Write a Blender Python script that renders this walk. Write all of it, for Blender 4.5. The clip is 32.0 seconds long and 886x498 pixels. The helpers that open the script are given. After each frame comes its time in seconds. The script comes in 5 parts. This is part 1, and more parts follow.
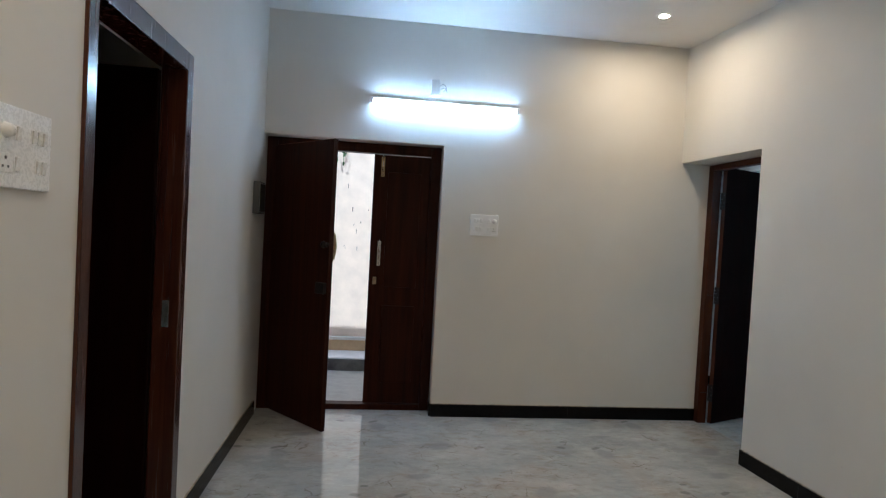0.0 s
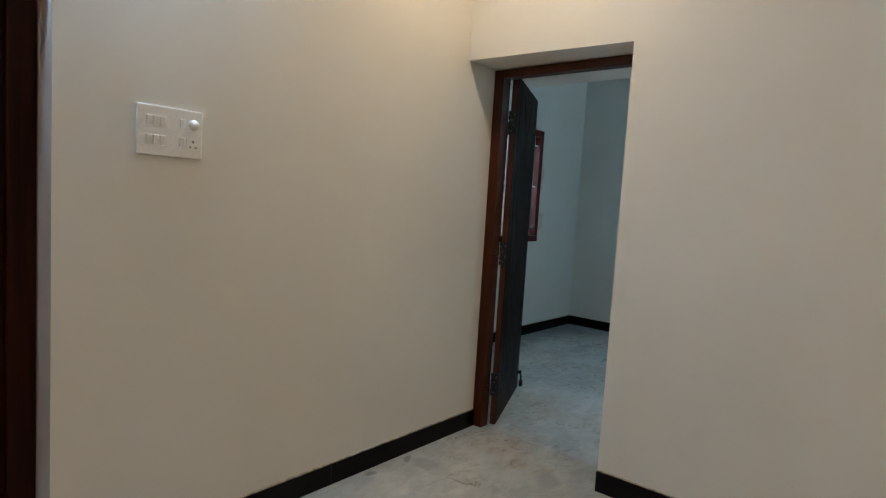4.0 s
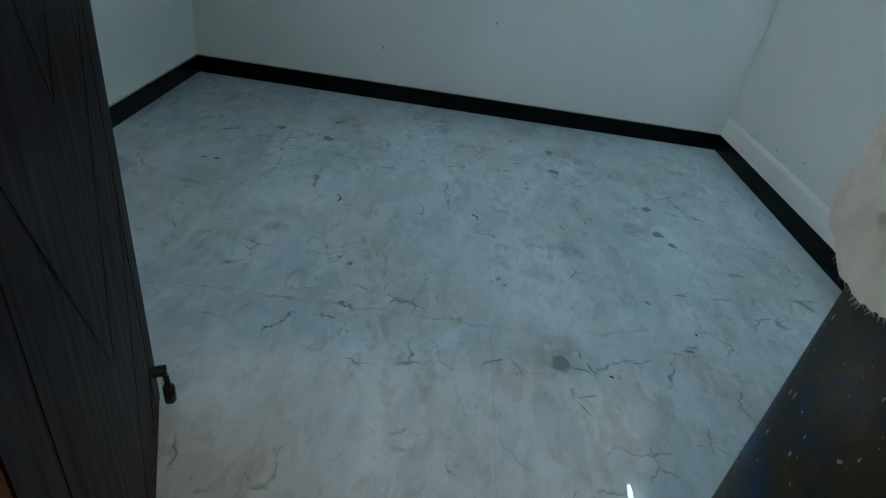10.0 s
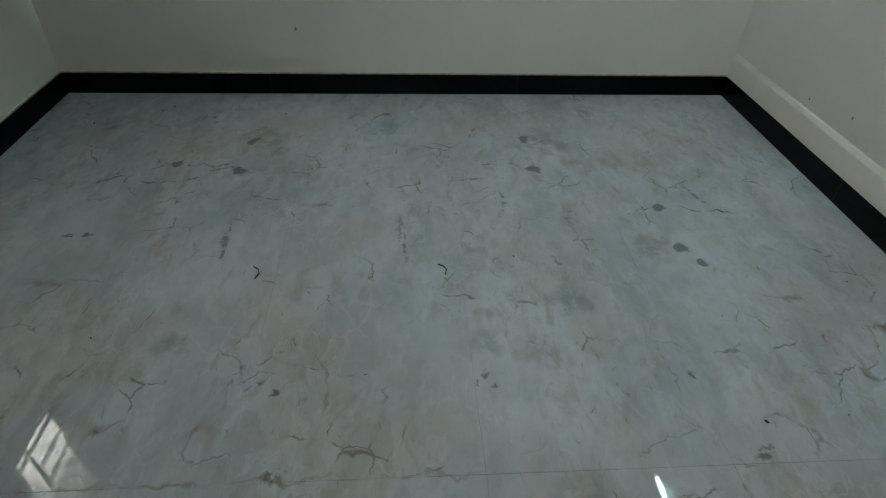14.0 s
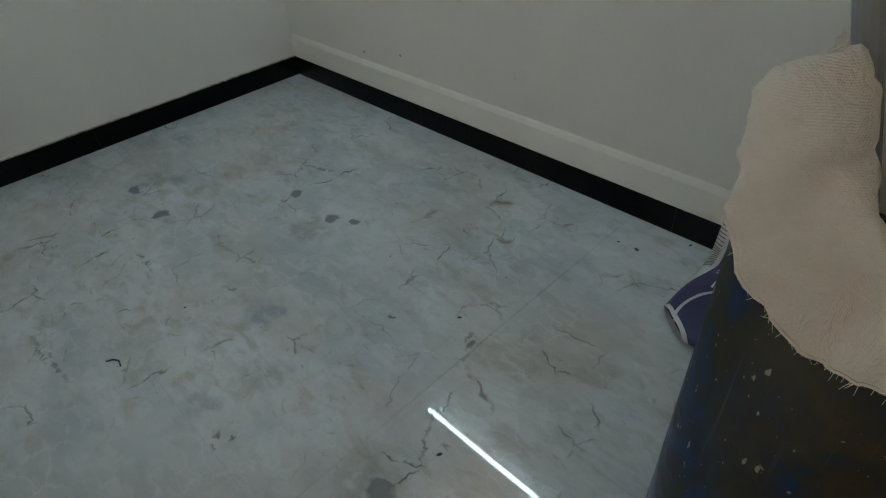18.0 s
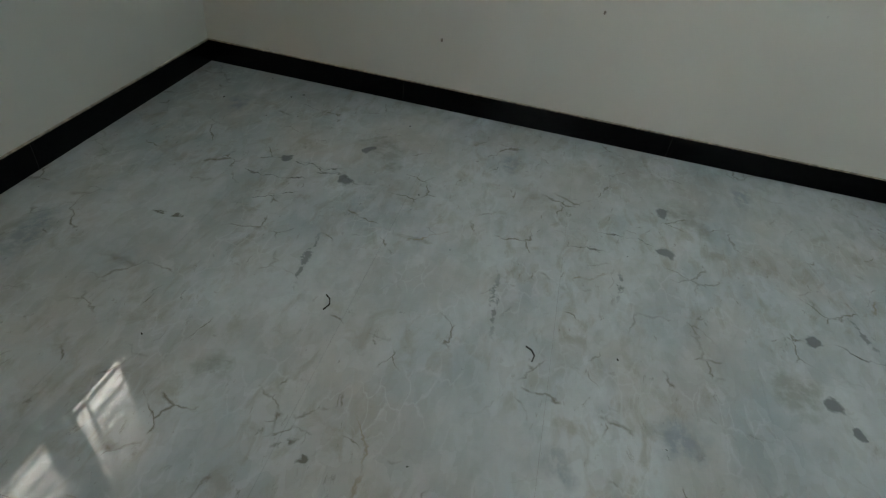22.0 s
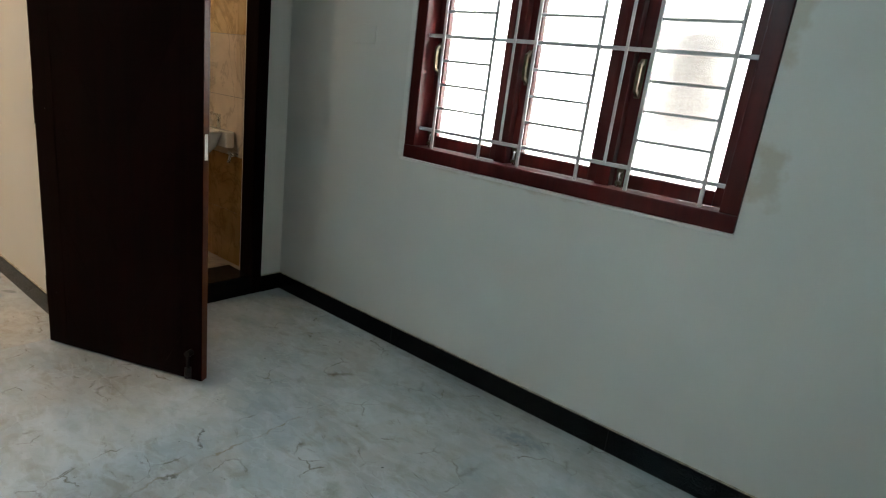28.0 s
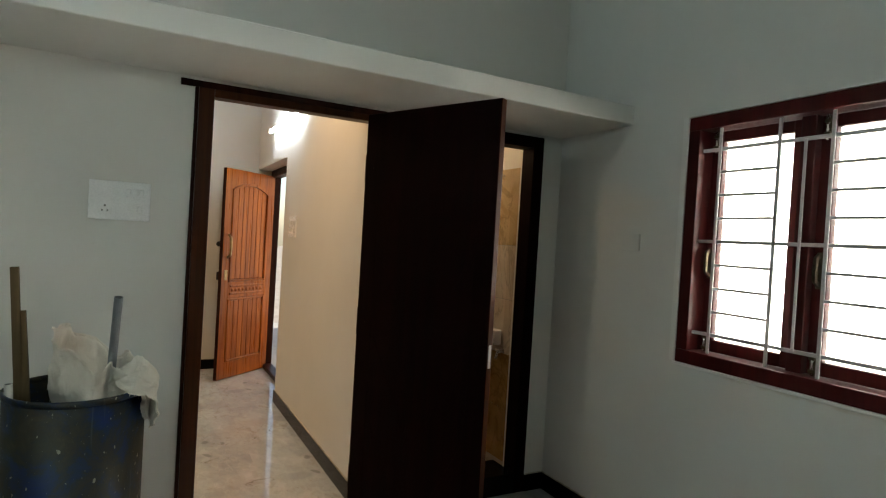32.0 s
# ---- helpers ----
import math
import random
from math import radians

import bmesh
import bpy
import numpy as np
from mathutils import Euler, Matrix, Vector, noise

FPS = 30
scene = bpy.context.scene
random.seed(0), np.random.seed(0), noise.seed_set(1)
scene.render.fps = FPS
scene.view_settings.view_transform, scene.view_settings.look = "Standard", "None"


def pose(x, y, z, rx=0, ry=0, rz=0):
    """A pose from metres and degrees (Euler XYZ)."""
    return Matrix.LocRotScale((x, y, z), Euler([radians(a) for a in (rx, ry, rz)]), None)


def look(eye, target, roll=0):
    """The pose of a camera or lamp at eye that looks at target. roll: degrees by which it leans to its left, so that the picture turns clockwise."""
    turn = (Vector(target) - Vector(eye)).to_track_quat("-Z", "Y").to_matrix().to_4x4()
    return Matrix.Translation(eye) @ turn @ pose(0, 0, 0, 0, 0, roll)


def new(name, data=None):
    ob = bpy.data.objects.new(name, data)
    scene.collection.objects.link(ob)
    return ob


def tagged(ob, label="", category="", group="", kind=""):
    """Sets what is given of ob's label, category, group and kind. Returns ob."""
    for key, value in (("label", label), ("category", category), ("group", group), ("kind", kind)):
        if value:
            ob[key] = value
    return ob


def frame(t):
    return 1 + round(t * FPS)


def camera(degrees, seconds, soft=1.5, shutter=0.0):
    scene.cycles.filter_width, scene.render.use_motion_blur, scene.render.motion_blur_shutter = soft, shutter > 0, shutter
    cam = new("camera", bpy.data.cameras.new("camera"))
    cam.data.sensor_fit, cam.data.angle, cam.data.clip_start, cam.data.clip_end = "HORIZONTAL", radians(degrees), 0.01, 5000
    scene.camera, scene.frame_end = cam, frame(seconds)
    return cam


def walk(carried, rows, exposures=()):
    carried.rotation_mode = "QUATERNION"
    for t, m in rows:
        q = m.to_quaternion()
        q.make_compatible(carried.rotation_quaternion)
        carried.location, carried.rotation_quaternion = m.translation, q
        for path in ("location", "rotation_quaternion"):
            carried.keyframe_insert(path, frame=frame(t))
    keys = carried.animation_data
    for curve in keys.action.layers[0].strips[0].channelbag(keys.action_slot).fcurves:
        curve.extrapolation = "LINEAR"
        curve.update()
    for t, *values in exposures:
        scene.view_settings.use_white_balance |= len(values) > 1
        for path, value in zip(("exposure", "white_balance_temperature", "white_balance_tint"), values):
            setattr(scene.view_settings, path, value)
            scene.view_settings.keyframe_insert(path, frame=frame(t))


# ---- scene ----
cam = camera(75.0, 32.0, soft=1.2, shutter=0.0)
PATH = [
    (0, (-2.504, -4.533, 1.467), (-2.262, -2.548, 1.41), 3.1),
    (0.5, (-2.473, -4.48, 1.46), (-2.186, -2.504, 1.335), 2.8),
    (1, (-2.569, -4.274, 1.413), (-1.981, -2.368, 1.261), 3.5),
    (1.5, (-2.618, -4.038, 1.391), (-1.758, -2.247, 1.156), 2.3),
    (2, (-2.637, -3.693, 1.377), (-1.777, -1.897, 1.192), 2.0),
    (2.5, (-2.674, -3.313, 1.372), (-1.705, -1.571, 1.214), 3.7),
    (3, (-2.684, -2.987, 1.365), (-1.503, -1.379, 1.222), 4.0),
    (3.5, (-2.623, -2.53, 1.361), (-1.262, -1.071, 1.21), 3.7),
    (5.5, (-2.323, -1.06, 1.358), (-0.475, -0.322, 1.16), 3.3),
    (6, (-2.172, -0.907, 1.346), (-0.264, -0.342, 1.144), 3.4),
    (6.5, (-1.945, -0.691, 1.305), (0.019, -0.372, 1.098), 3.4),
    (7, (-1.778, -0.53, 1.344), (0.198, -0.446, 1.045), 3.1),
    (7.5, (-1.561, -0.464, 1.328), (0.387, -0.505, 0.877), 4.6),
    (8, (-1.251, -0.41, 1.305), (0.66, -0.453, 0.717), 6.4),
    (8.5, (-0.876, -0.385, 1.290), (0.981, -0.62, 0.586), 7.2),
    (9, (-0.565, -0.408, 1.226), (1.241, -0.63, 0.396), 6.2),
    (9.5, (-0.18, -0.398, 1.198), (1.576, -0.537, 0.251), 8.3),
    (10, (0.076, -0.402, 1.196), (1.769, -0.459, 0.134), 9.3),
    (10.5, (0.336, -0.407, 1.172), (1.934, -0.282, -0.025), 9.4),
    (11, (0.534, -0.408, 1.163), (2.024, -0.106, -0.136), 8.1),
    (11.5, (0.73, -0.344, 1.181), (2.169, 0.018, -0.161), 9.2),
    (12, (0.798, -0.337, 1.192), (2.258, 0.066, -0.114), 9.1),
    (12.5, (0.818, -0.379, 1.222), (2.324, 0.024, -0.03), 6.4),
    (13, (0.826, -0.413, 1.223), (2.371, -0.159, -0.021), 4.6),
    (13.5, (0.843, -0.448, 1.234), (2.405, -0.402, -0.015), 3.2),
    (14, (0.852, -0.472, 1.221), (2.409, -0.602, -0.028), 2.2),
    (14.5, (0.85, -0.495, 1.217), (2.385, -0.794, -0.029), 1.6),
    (16.5, (0.831, -0.492, 1.23), (2.124, -1.343, -0.037), 0.1),
    (17, (0.817, -0.525, 1.222), (1.997, -1.493, -0.07), -2.4),
    (17.5, (0.807, -0.544, 1.225), (1.928, -1.584, -0.064), -4.0),
    (18, (0.806, -0.545, 1.228), (1.954, -1.593, -0.031), -4.2),
    (18.5, (0.817, -0.53, 1.231), (2.034, -1.47, -0.049), -2.5),
    (19, (0.821, -0.512, 1.23), (2.125, -1.341, -0.039), 0.2),
    (19.5, (0.832, -0.488, 1.234), (2.201, -1.196, -0.04), 1.9),
    (20, (0.844, -0.48, 1.23), (2.286, -1.024, -0.044), 3.0),
    (20.5, (0.858, -0.457, 1.237), (2.386, -0.801, -0.006), 5.8),
    (21, (0.887, -0.466, 1.236), (2.454, -0.575, -0.003), 7.4),
    (21.5, (0.953, -0.491, 1.226), (2.502, -0.372, -0.033), 8.3),
    (22, (1.158, -0.467, 1.196), (2.7, -0.247, -0.059), 8.4),
    (22.5, (1.457, -0.444, 1.219), (2.973, -0.076, -0.033), 8.8),
    (23, (1.781, -0.46, 1.225), (3.233, 0.106, -0.028), 9.7),
    (23.5, (2.141, -0.313, 1.205), (3.439, 0.501, -0.08), 11.8),
    (24, (2.399, -0.229, 1.185), (3.466, 0.851, -0.117), 14.0),
    (24.5, (2.632, -0.293, 1.173), (3.313, 1.014, -0.179), 15.8),
    (25, (2.717, -0.445, 1.184), (3.008, 0.946, -0.222), 15.9),
    (25.5, (2.788, -0.545, 1.295), (2.7, 0.834, -0.151), 14.7),
    (27.5, (3.167, -0.959, 1.332), (2.05, 0.5, 0.543), 8.6),
    (28, (3.179, -0.966, 1.369), (2.021, 0.569, 0.819), 7.3),
    (28.5, (3.193, -0.985, 1.412), (2.022, 0.599, 1.067), 5.4),
    (29, (3.198, -1.006, 1.448), (2.148, 0.686, 1.265), 5.1),
    (29.5, (3.212, -1.007, 1.465), (2.156, 0.688, 1.352), 4.3),
    (30, (3.216, -1.027, 1.474), (1.998, 0.558, 1.438), 4.3),
    (30.5, (3.196, -1.061, 1.491), (1.793, 0.364, 1.483), 3.9),
    (31, (3.18, -1.082, 1.504), (1.645, 0.2, 1.496), 3.5),
    (31.5, (3.169, -1.095, 1.502), (1.508, 0.019, 1.491), 3.3),
    (32, (3.152, -1.119, 1.506), (1.383, -0.186, 1.475), 3.4),
]
EXPOSURES = [
    (0.0, 0.1, 4880, 3), (1.0, 0.0, 5150, 3), (3.0, 0.3, 5400, 3), (6.0, 0.0, 4850, 0), (8.0, -0.2, 4550, -1), (9.0, -0.2, 4800, -2), (9.6, 0.1, 4900, -3), (10.5, 0.75, 5350, 2), (12.0, 0.85, 6150, 5),
    (13.0, 0.55, 6350, 8), (19.0, 0.25, 6450, 10), (22.0, 0.5, 6700, 10), (25.5, 0.65, 6950, 8), (28.0, 0.95, 6200, 7), (30.0, 0.6, 6250, 6), (32.0, 0.45, 6950, 9),
]
walk(cam, [(t, look(eye, target, roll)) for t, eye, target, roll in PATH], EXPOSURES)

# ---- world, sun and lamps ----
world = bpy.data.worlds.new("sky_world")
scene.world = world
world.use_nodes = True
wn = world.node_tree.nodes
sky = wn.new("ShaderNodeTexSky")
sky.sky_type = "NISHITA"
sky.sun_disc = False
sky.sun_elevation = radians(52.9)
sky.sun_rotation = radians(219.8)
wn["Background"].inputs["Strength"].default_value = 0.15
world.node_tree.links.new(sky.outputs["Color"], wn["Background"].inputs["Color"])

sun = new("sun", bpy.data.lights.new("sun", "SUN"))
sun.data.energy, sun.data.angle, sun.data.color = 5.0, radians(0.5), (1.0, 0.95, 0.87)
sun.matrix_world = look((-5.6, -1.7, 6.8), (-2.6, 1.9, 0.6))


# ---- materials ----
def mat(name):
    m = bpy.data.materials.new(name)
    m.use_nodes = True
    return m, m.node_tree.nodes, m.node_tree.links, m.node_tree.nodes["Principled BSDF"]


def math_node(nt, op, a, b=None, c=None):
    n = nt.nodes.new("ShaderNodeMath")
    n.operation = op
    for i, v in enumerate((a, b, c)):
        if v is None:
            continue
        if isinstance(v, (int, float)):
            n.inputs[i].default_value = v
        else:
            nt.links.new(v, n.inputs[i])
    return n.outputs[0]


def mixc(nt, fac, a, b, blend="MIX"):
    n = nt.nodes.new("ShaderNodeMix")
    n.data_type, n.blend_type = "RGBA", blend
    for sock, v in ((n.inputs[0], fac), (n.inputs[6], a), (n.inputs[7], b)):
        if isinstance(v, (int, float)):
            sock.default_value = v
        elif isinstance(v, tuple):
            sock.default_value = (*v, 1)
        else:
            nt.links.new(v, sock)
    return n.outputs[2]


def ramp(nt, fac, stops):
    n = nt.nodes.new("ShaderNodeValToRGB")
    e = n.color_ramp.elements
    while len(e) < len(stops):
        e.new(0.5)
    for el, (p, c) in zip(e, stops):
        el.position = p
        el.color = (*c, 1) if isinstance(c, tuple) else (c, c, c, 1)
    nt.links.new(fac, n.inputs[0])
    return n.outputs[0]


def noise_node(nt, vec, scale, detail=4.0, rough=0.55, dist=0.0):
    n = nt.nodes.new("ShaderNodeTexNoise")
    n.inputs["Scale"].default_value, n.inputs["Detail"].default_value = scale, detail
    n.inputs["Roughness"].default_value, n.inputs["Distortion"].default_value = rough, dist
    if vec is not None:
        nt.links.new(vec, n.inputs["Vector"])
    return n.outputs["Fac"]


def coords(nt, kind="Object", scale=(1, 1, 1), shift=(0, 0, 0), turn=(0, 0, 0)):
    tc = nt.nodes.new("ShaderNodeTexCoord")
    mp = nt.nodes.new("ShaderNodeMapping")
    mp.inputs["Scale"].default_value, mp.inputs["Location"].default_value = scale, shift
    mp.inputs["Rotation"].default_value = [radians(a) for a in turn]
    nt.links.new(tc.outputs[kind], mp.inputs["Vector"])
    return mp.outputs[0]


def bump(nt, height, strength, distance, bsdf):
    n = nt.nodes.new("ShaderNodeBump")
    n.inputs["Strength"].default_value, n.inputs["Distance"].default_value = strength, distance
    nt.links.new(height, n.inputs["Height"])
    nt.links.new(n.outputs[0], bsdf.inputs["Normal"])


def position(nt):
    return nt.nodes.new("ShaderNodeNewGeometry").outputs["Position"]


def plain(name, colour, rough=0.5, metal=0.0, vary=0.12, scale=9.0, relief=0.15, dist=0.001):
    m, n, l, b = mat(name)
    nt = m.node_tree
    v = position(nt)
    f = noise_node(nt, v, scale, 5)
    lo = tuple(c * (1 - vary) for c in colour)
    hi = tuple(min(1, c * (1 + vary)) for c in colour)
    l.new(ramp(nt, f, [(0.3, lo), (0.7, hi)]), b.inputs["Base Color"])
    g = noise_node(nt, v, scale * 6, 3)
    l.new(ramp(nt, g, [(0.3, max(0.02, rough - 0.08)), (0.7, min(1, rough + 0.08))]), b.inputs["Roughness"])
    b.inputs["Metallic"].default_value = metal
    if relief:
        bump(nt, g, relief, dist, b)
    return m


def paint(name, colour, stains=()):
    m, n, l, b = mat(name)
    nt = m.node_tree
    v = position(nt)
    big = noise_node(nt, v, 1.3, 4)
    col = ramp(nt, big, [(0.3, tuple(c * 0.95 for c in colour)), (0.7, tuple(min(1, c * 1.03) for c in colour))])
    specks = ramp(nt, noise_node(nt, v, 23.0, 2), [(0.745, 0.0), (0.77, 1.0)])
    spot = math_node(nt, "MULTIPLY", specks, ramp(nt, noise_node(nt, v, 2.1, 2), [(0.55, 0.0), (0.62, 0.55)]))
    col = mixc(nt, spot, col, tuple(c * 0.82 for c in colour))
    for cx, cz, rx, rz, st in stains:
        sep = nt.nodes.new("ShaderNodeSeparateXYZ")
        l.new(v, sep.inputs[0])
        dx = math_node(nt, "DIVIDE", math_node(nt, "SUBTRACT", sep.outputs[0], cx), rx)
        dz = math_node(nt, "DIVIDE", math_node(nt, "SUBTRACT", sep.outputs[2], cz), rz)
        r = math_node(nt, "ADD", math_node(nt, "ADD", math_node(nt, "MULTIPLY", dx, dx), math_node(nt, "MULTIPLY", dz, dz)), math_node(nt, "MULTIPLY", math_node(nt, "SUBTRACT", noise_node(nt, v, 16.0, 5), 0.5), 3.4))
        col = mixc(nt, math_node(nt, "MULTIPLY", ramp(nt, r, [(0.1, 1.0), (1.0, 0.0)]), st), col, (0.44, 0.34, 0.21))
    l.new(col, b.inputs["Base Color"])
    b.inputs["Roughness"].default_value = 0.62
    fine = noise_node(nt, v, 140.0, 3)
    wave = noise_node(nt, v, 5.0, 3)
    h = math_node(nt, "ADD", math_node(nt, "MULTIPLY", fine, 0.25), wave)
    bump(nt, h, 0.12, 0.004, b)
    return m


def wood(name, dark, light, rough=0.32, grain_axis=2, coat=0.3):
    m, n, l, b = mat(name)
    nt = m.node_tree
    sc = [20.0, 20.0, 20.0]
    sc[grain_axis] = 0.9
    v = coords(nt, "Object", tuple(sc))
    ring = noise_node(nt, v, 1.0, 6, 0.62, 0.6)
    fine = noise_node(nt, coords(nt, "Object", tuple(s * 3 for s in sc)), 1.0, 3)
    f = math_node(nt, "ADD", math_node(nt, "MULTIPLY", ring, 0.8), math_node(nt, "MULTIPLY", fine, 0.2))
    big = noise_node(nt, position(nt), 1.7, 3)
    col = ramp(nt, f, [(0.34, dark), (0.68, light)])
    col = mixc(nt, math_node(nt, "MULTIPLY", big, 0.4), col, dark)
    l.new(col, b.inputs["Base Color"])
    l.new(ramp(nt, fine, [(0.3, rough - 0.06), (0.7, rough + 0.1)]), b.inputs["Roughness"])
    b.inputs["Specular IOR Level"].default_value = 0.35
    b.inputs["Coat Weight"].default_value, b.inputs["Coat Roughness"].default_value = coat, 0.18
    bump(nt, f, 0.05, 0.002, b)
    return m


def strokes(nt, vec, items):
    """Nearness to a set of ellipses (x, y, half length, half width, turn): 0 at a centre, 1 on an outline."""
    out = None
    for x, y, rx, ry, turn in items:
        mp = nt.nodes.new("ShaderNodeMapping")
        mp.vector_type = "TEXTURE"
        mp.inputs["Location"].default_value = (x, y, 0)
        mp.inputs["Rotation"].default_value = (0, 0, radians(turn))
        mp.inputs["Scale"].default_value = (rx, ry, 1)
        nt.links.new(vec, mp.inputs["Vector"])
        ln = nt.nodes.new("ShaderNodeVectorMath")
        ln.operation = "LENGTH"
        nt.links.new(mp.outputs[0], ln.inputs[0])
        out = ln.outputs["Value"] if out is None else math_node(nt, "MINIMUM", out, ln.outputs["Value"])
    return out


def runs(points, width):
    """A jagged vein through points as a chain of thin ellipses."""
    out = []
    for (ax, ay), (bx, by) in zip(points, points[1:]):
        d = math.hypot(bx - ax, by - ay)
        out.append(((ax + bx) / 2, (ay + by) / 2, d * 0.56, width, math.degrees(math.atan2(by - ay, bx - ax))))
    return out


def shifted(nt, vec, scale, amount, detail=3.0):
    """The same coordinates, shaken by a noise."""
    nz = nt.nodes.new("ShaderNodeTexNoise")
    nz.inputs["Scale"].default_value, nz.inputs["Detail"].default_value = scale, detail
    nt.links.new(vec, nz.inputs["Vector"])
    sub = nt.nodes.new("ShaderNodeVectorMath")
    sub.operation = "SUBTRACT"
    nt.links.new(nz.outputs["Color"], sub.inputs[0])
    sub.inputs[1].default_value = (0.5, 0.5, 0.5)
    add = nt.nodes.new("ShaderNodeVectorMath")
    add.operation = "MULTIPLY_ADD"
    nt.links.new(sub.outputs[0], add.inputs[0])
    add.inputs[1].default_value = (amount, amount, 0.0)
    nt.links.new(vec, add.inputs[2])
    return add.outputs[0]


def cells(nt, vec, scale, feature="F1"):
    n = nt.nodes.new("ShaderNodeTexVoronoi")
    n.feature = feature
    n.inputs["Scale"].default_value = scale
    nt.links.new(vec, n.inputs["Vector"])
    return n


# veins and inclusions of the bedroom's slabs, in metres on the floor
DARK_SPOTS = [(3.144, 0.178, 0.045, 0.024, -12), (2.888, 0.186, 0.036, 0.026, 10), (3.148, -1.011, 0.036, 0.027, 0), (2.895, -1.004, 0.034, 0.025, 20),
              (2.607, -1.441, 0.030, 0.025, 0), (2.366, -1.431, 0.036, 0.026, 0), (1.419, -0.860, 0.038, 0.030, 0), (2.942, 0.440, 0.026, 0.017, 0), (2.283, -1.470, 0.018, 0.020, 0)]
OLIVE = [(3.17, 0.11, 0.12, 0.075, 20), (3.055, 0.045, 0.050, 0.035, 0), (3.17, -1.09, 0.11, 0.075, 20), (3.08, -1.16, 0.055, 0.035, 0), (2.38, -1.33, 0.10, 0.085, 0),
         (1.968, 0.180, 0.045, 0.055, 0), (2.64, -0.15, 0.02, 0.07, 0), (1.45, -0.86, 0.11, 0.10, 0), (3.24, 0.17, 0.02, 0.11, 35)]
BLUE = [(2.115, -0.990, 0.070, 0.085, 0), (3.27, -0.385, 0.075, 0.045, 0), (3.28, 0.825, 0.080, 0.045, 20), (2.25, 0.945, 0.16, 0.06, 10), (1.95, -0.70, 0.06, 0.04, 30), (3.42, -1.35, 0.10, 0.05, 0)]
DOTTED = [(2.433, 0.133, 0.16, 0.011, 7.4), (2.433, -0.462, 0.16, 0.011, 6.8), (2.655, -0.842, 0.085, 0.010, -1), (2.70, -1.60, 0.10, 0.010, 20)]
DASHES = [(1.818, -0.085, 0.040, 0.010, -50), (1.804, -0.146, 0.036, 0.009, -40), (1.828, -0.664, 0.040, 0.010, -50), (1.815, -0.72, 0.032, 0.009, -40), (2.480, 0.668, 0.034, 0.010, -70),
          (2.474, 0.602, 0.036, 0.011, -80), (1.824, -1.242, 0.020, 0.010, 0), (1.578, -1.323, 0.018, 0.030, 0), (1.560, -0.172, 0.018, 0.034, 10)]
CRACKS = (runs([(2.81, 0.54), (2.80, 0.47), (2.806, 0.405), (2.839, 0.328)], 0.0050) + runs([(2.645, 0.439), (2.711, 0.371), (2.751, 0.303)], 0.0034) + runs([(2.899, 0.31), (2.923, 0.245), (2.913, 0.202)], 0.0056)
          + runs([(2.947, 0.381), (2.931, 0.283), (2.953, 0.213)], 0.0042) + runs([(2.925, -0.747), (2.94, -0.86), (2.93, -0.98)], 0.0045) + runs([(2.799, -0.655), (2.829, -0.808)], 0.0055)
          + runs([(2.62, -1.49), (2.585, -1.60), (2.567, -1.73)], 0.0050) + runs([(1.498, -1.173), (1.481, -1.094), (1.45, -1.035), (1.40, -0.97), (1.407, -0.88)], 0.0060) + runs([(1.50, -0.93), (1.44, -0.95), (1.39, -0.99)], 0.0045)
          + runs([(2.932, 0.441), (2.93, 0.33), (2.913, 0.216)], 0.0030) + runs([(1.375, 0.037), (1.43, 0.02), (1.481, -0.02)], 0.0060))
BROWN_VEINS = (runs([(2.612, -0.128), (2.68, -0.19), (2.728, -0.256)], 0.0065) + runs([(2.62, -0.68), (2.70, -0.80)], 0.006) + runs([(2.902, -1.737), (2.795, -1.632)], 0.0055)
               + runs([(1.552, 0.42), (1.553, 0.15), (1.551, -0.06), (1.553, -0.35), (1.552, -0.68)], 0.0075) + runs([(1.95, -0.20), (1.80, -0.28), (1.70, -0.26)], 0.006))


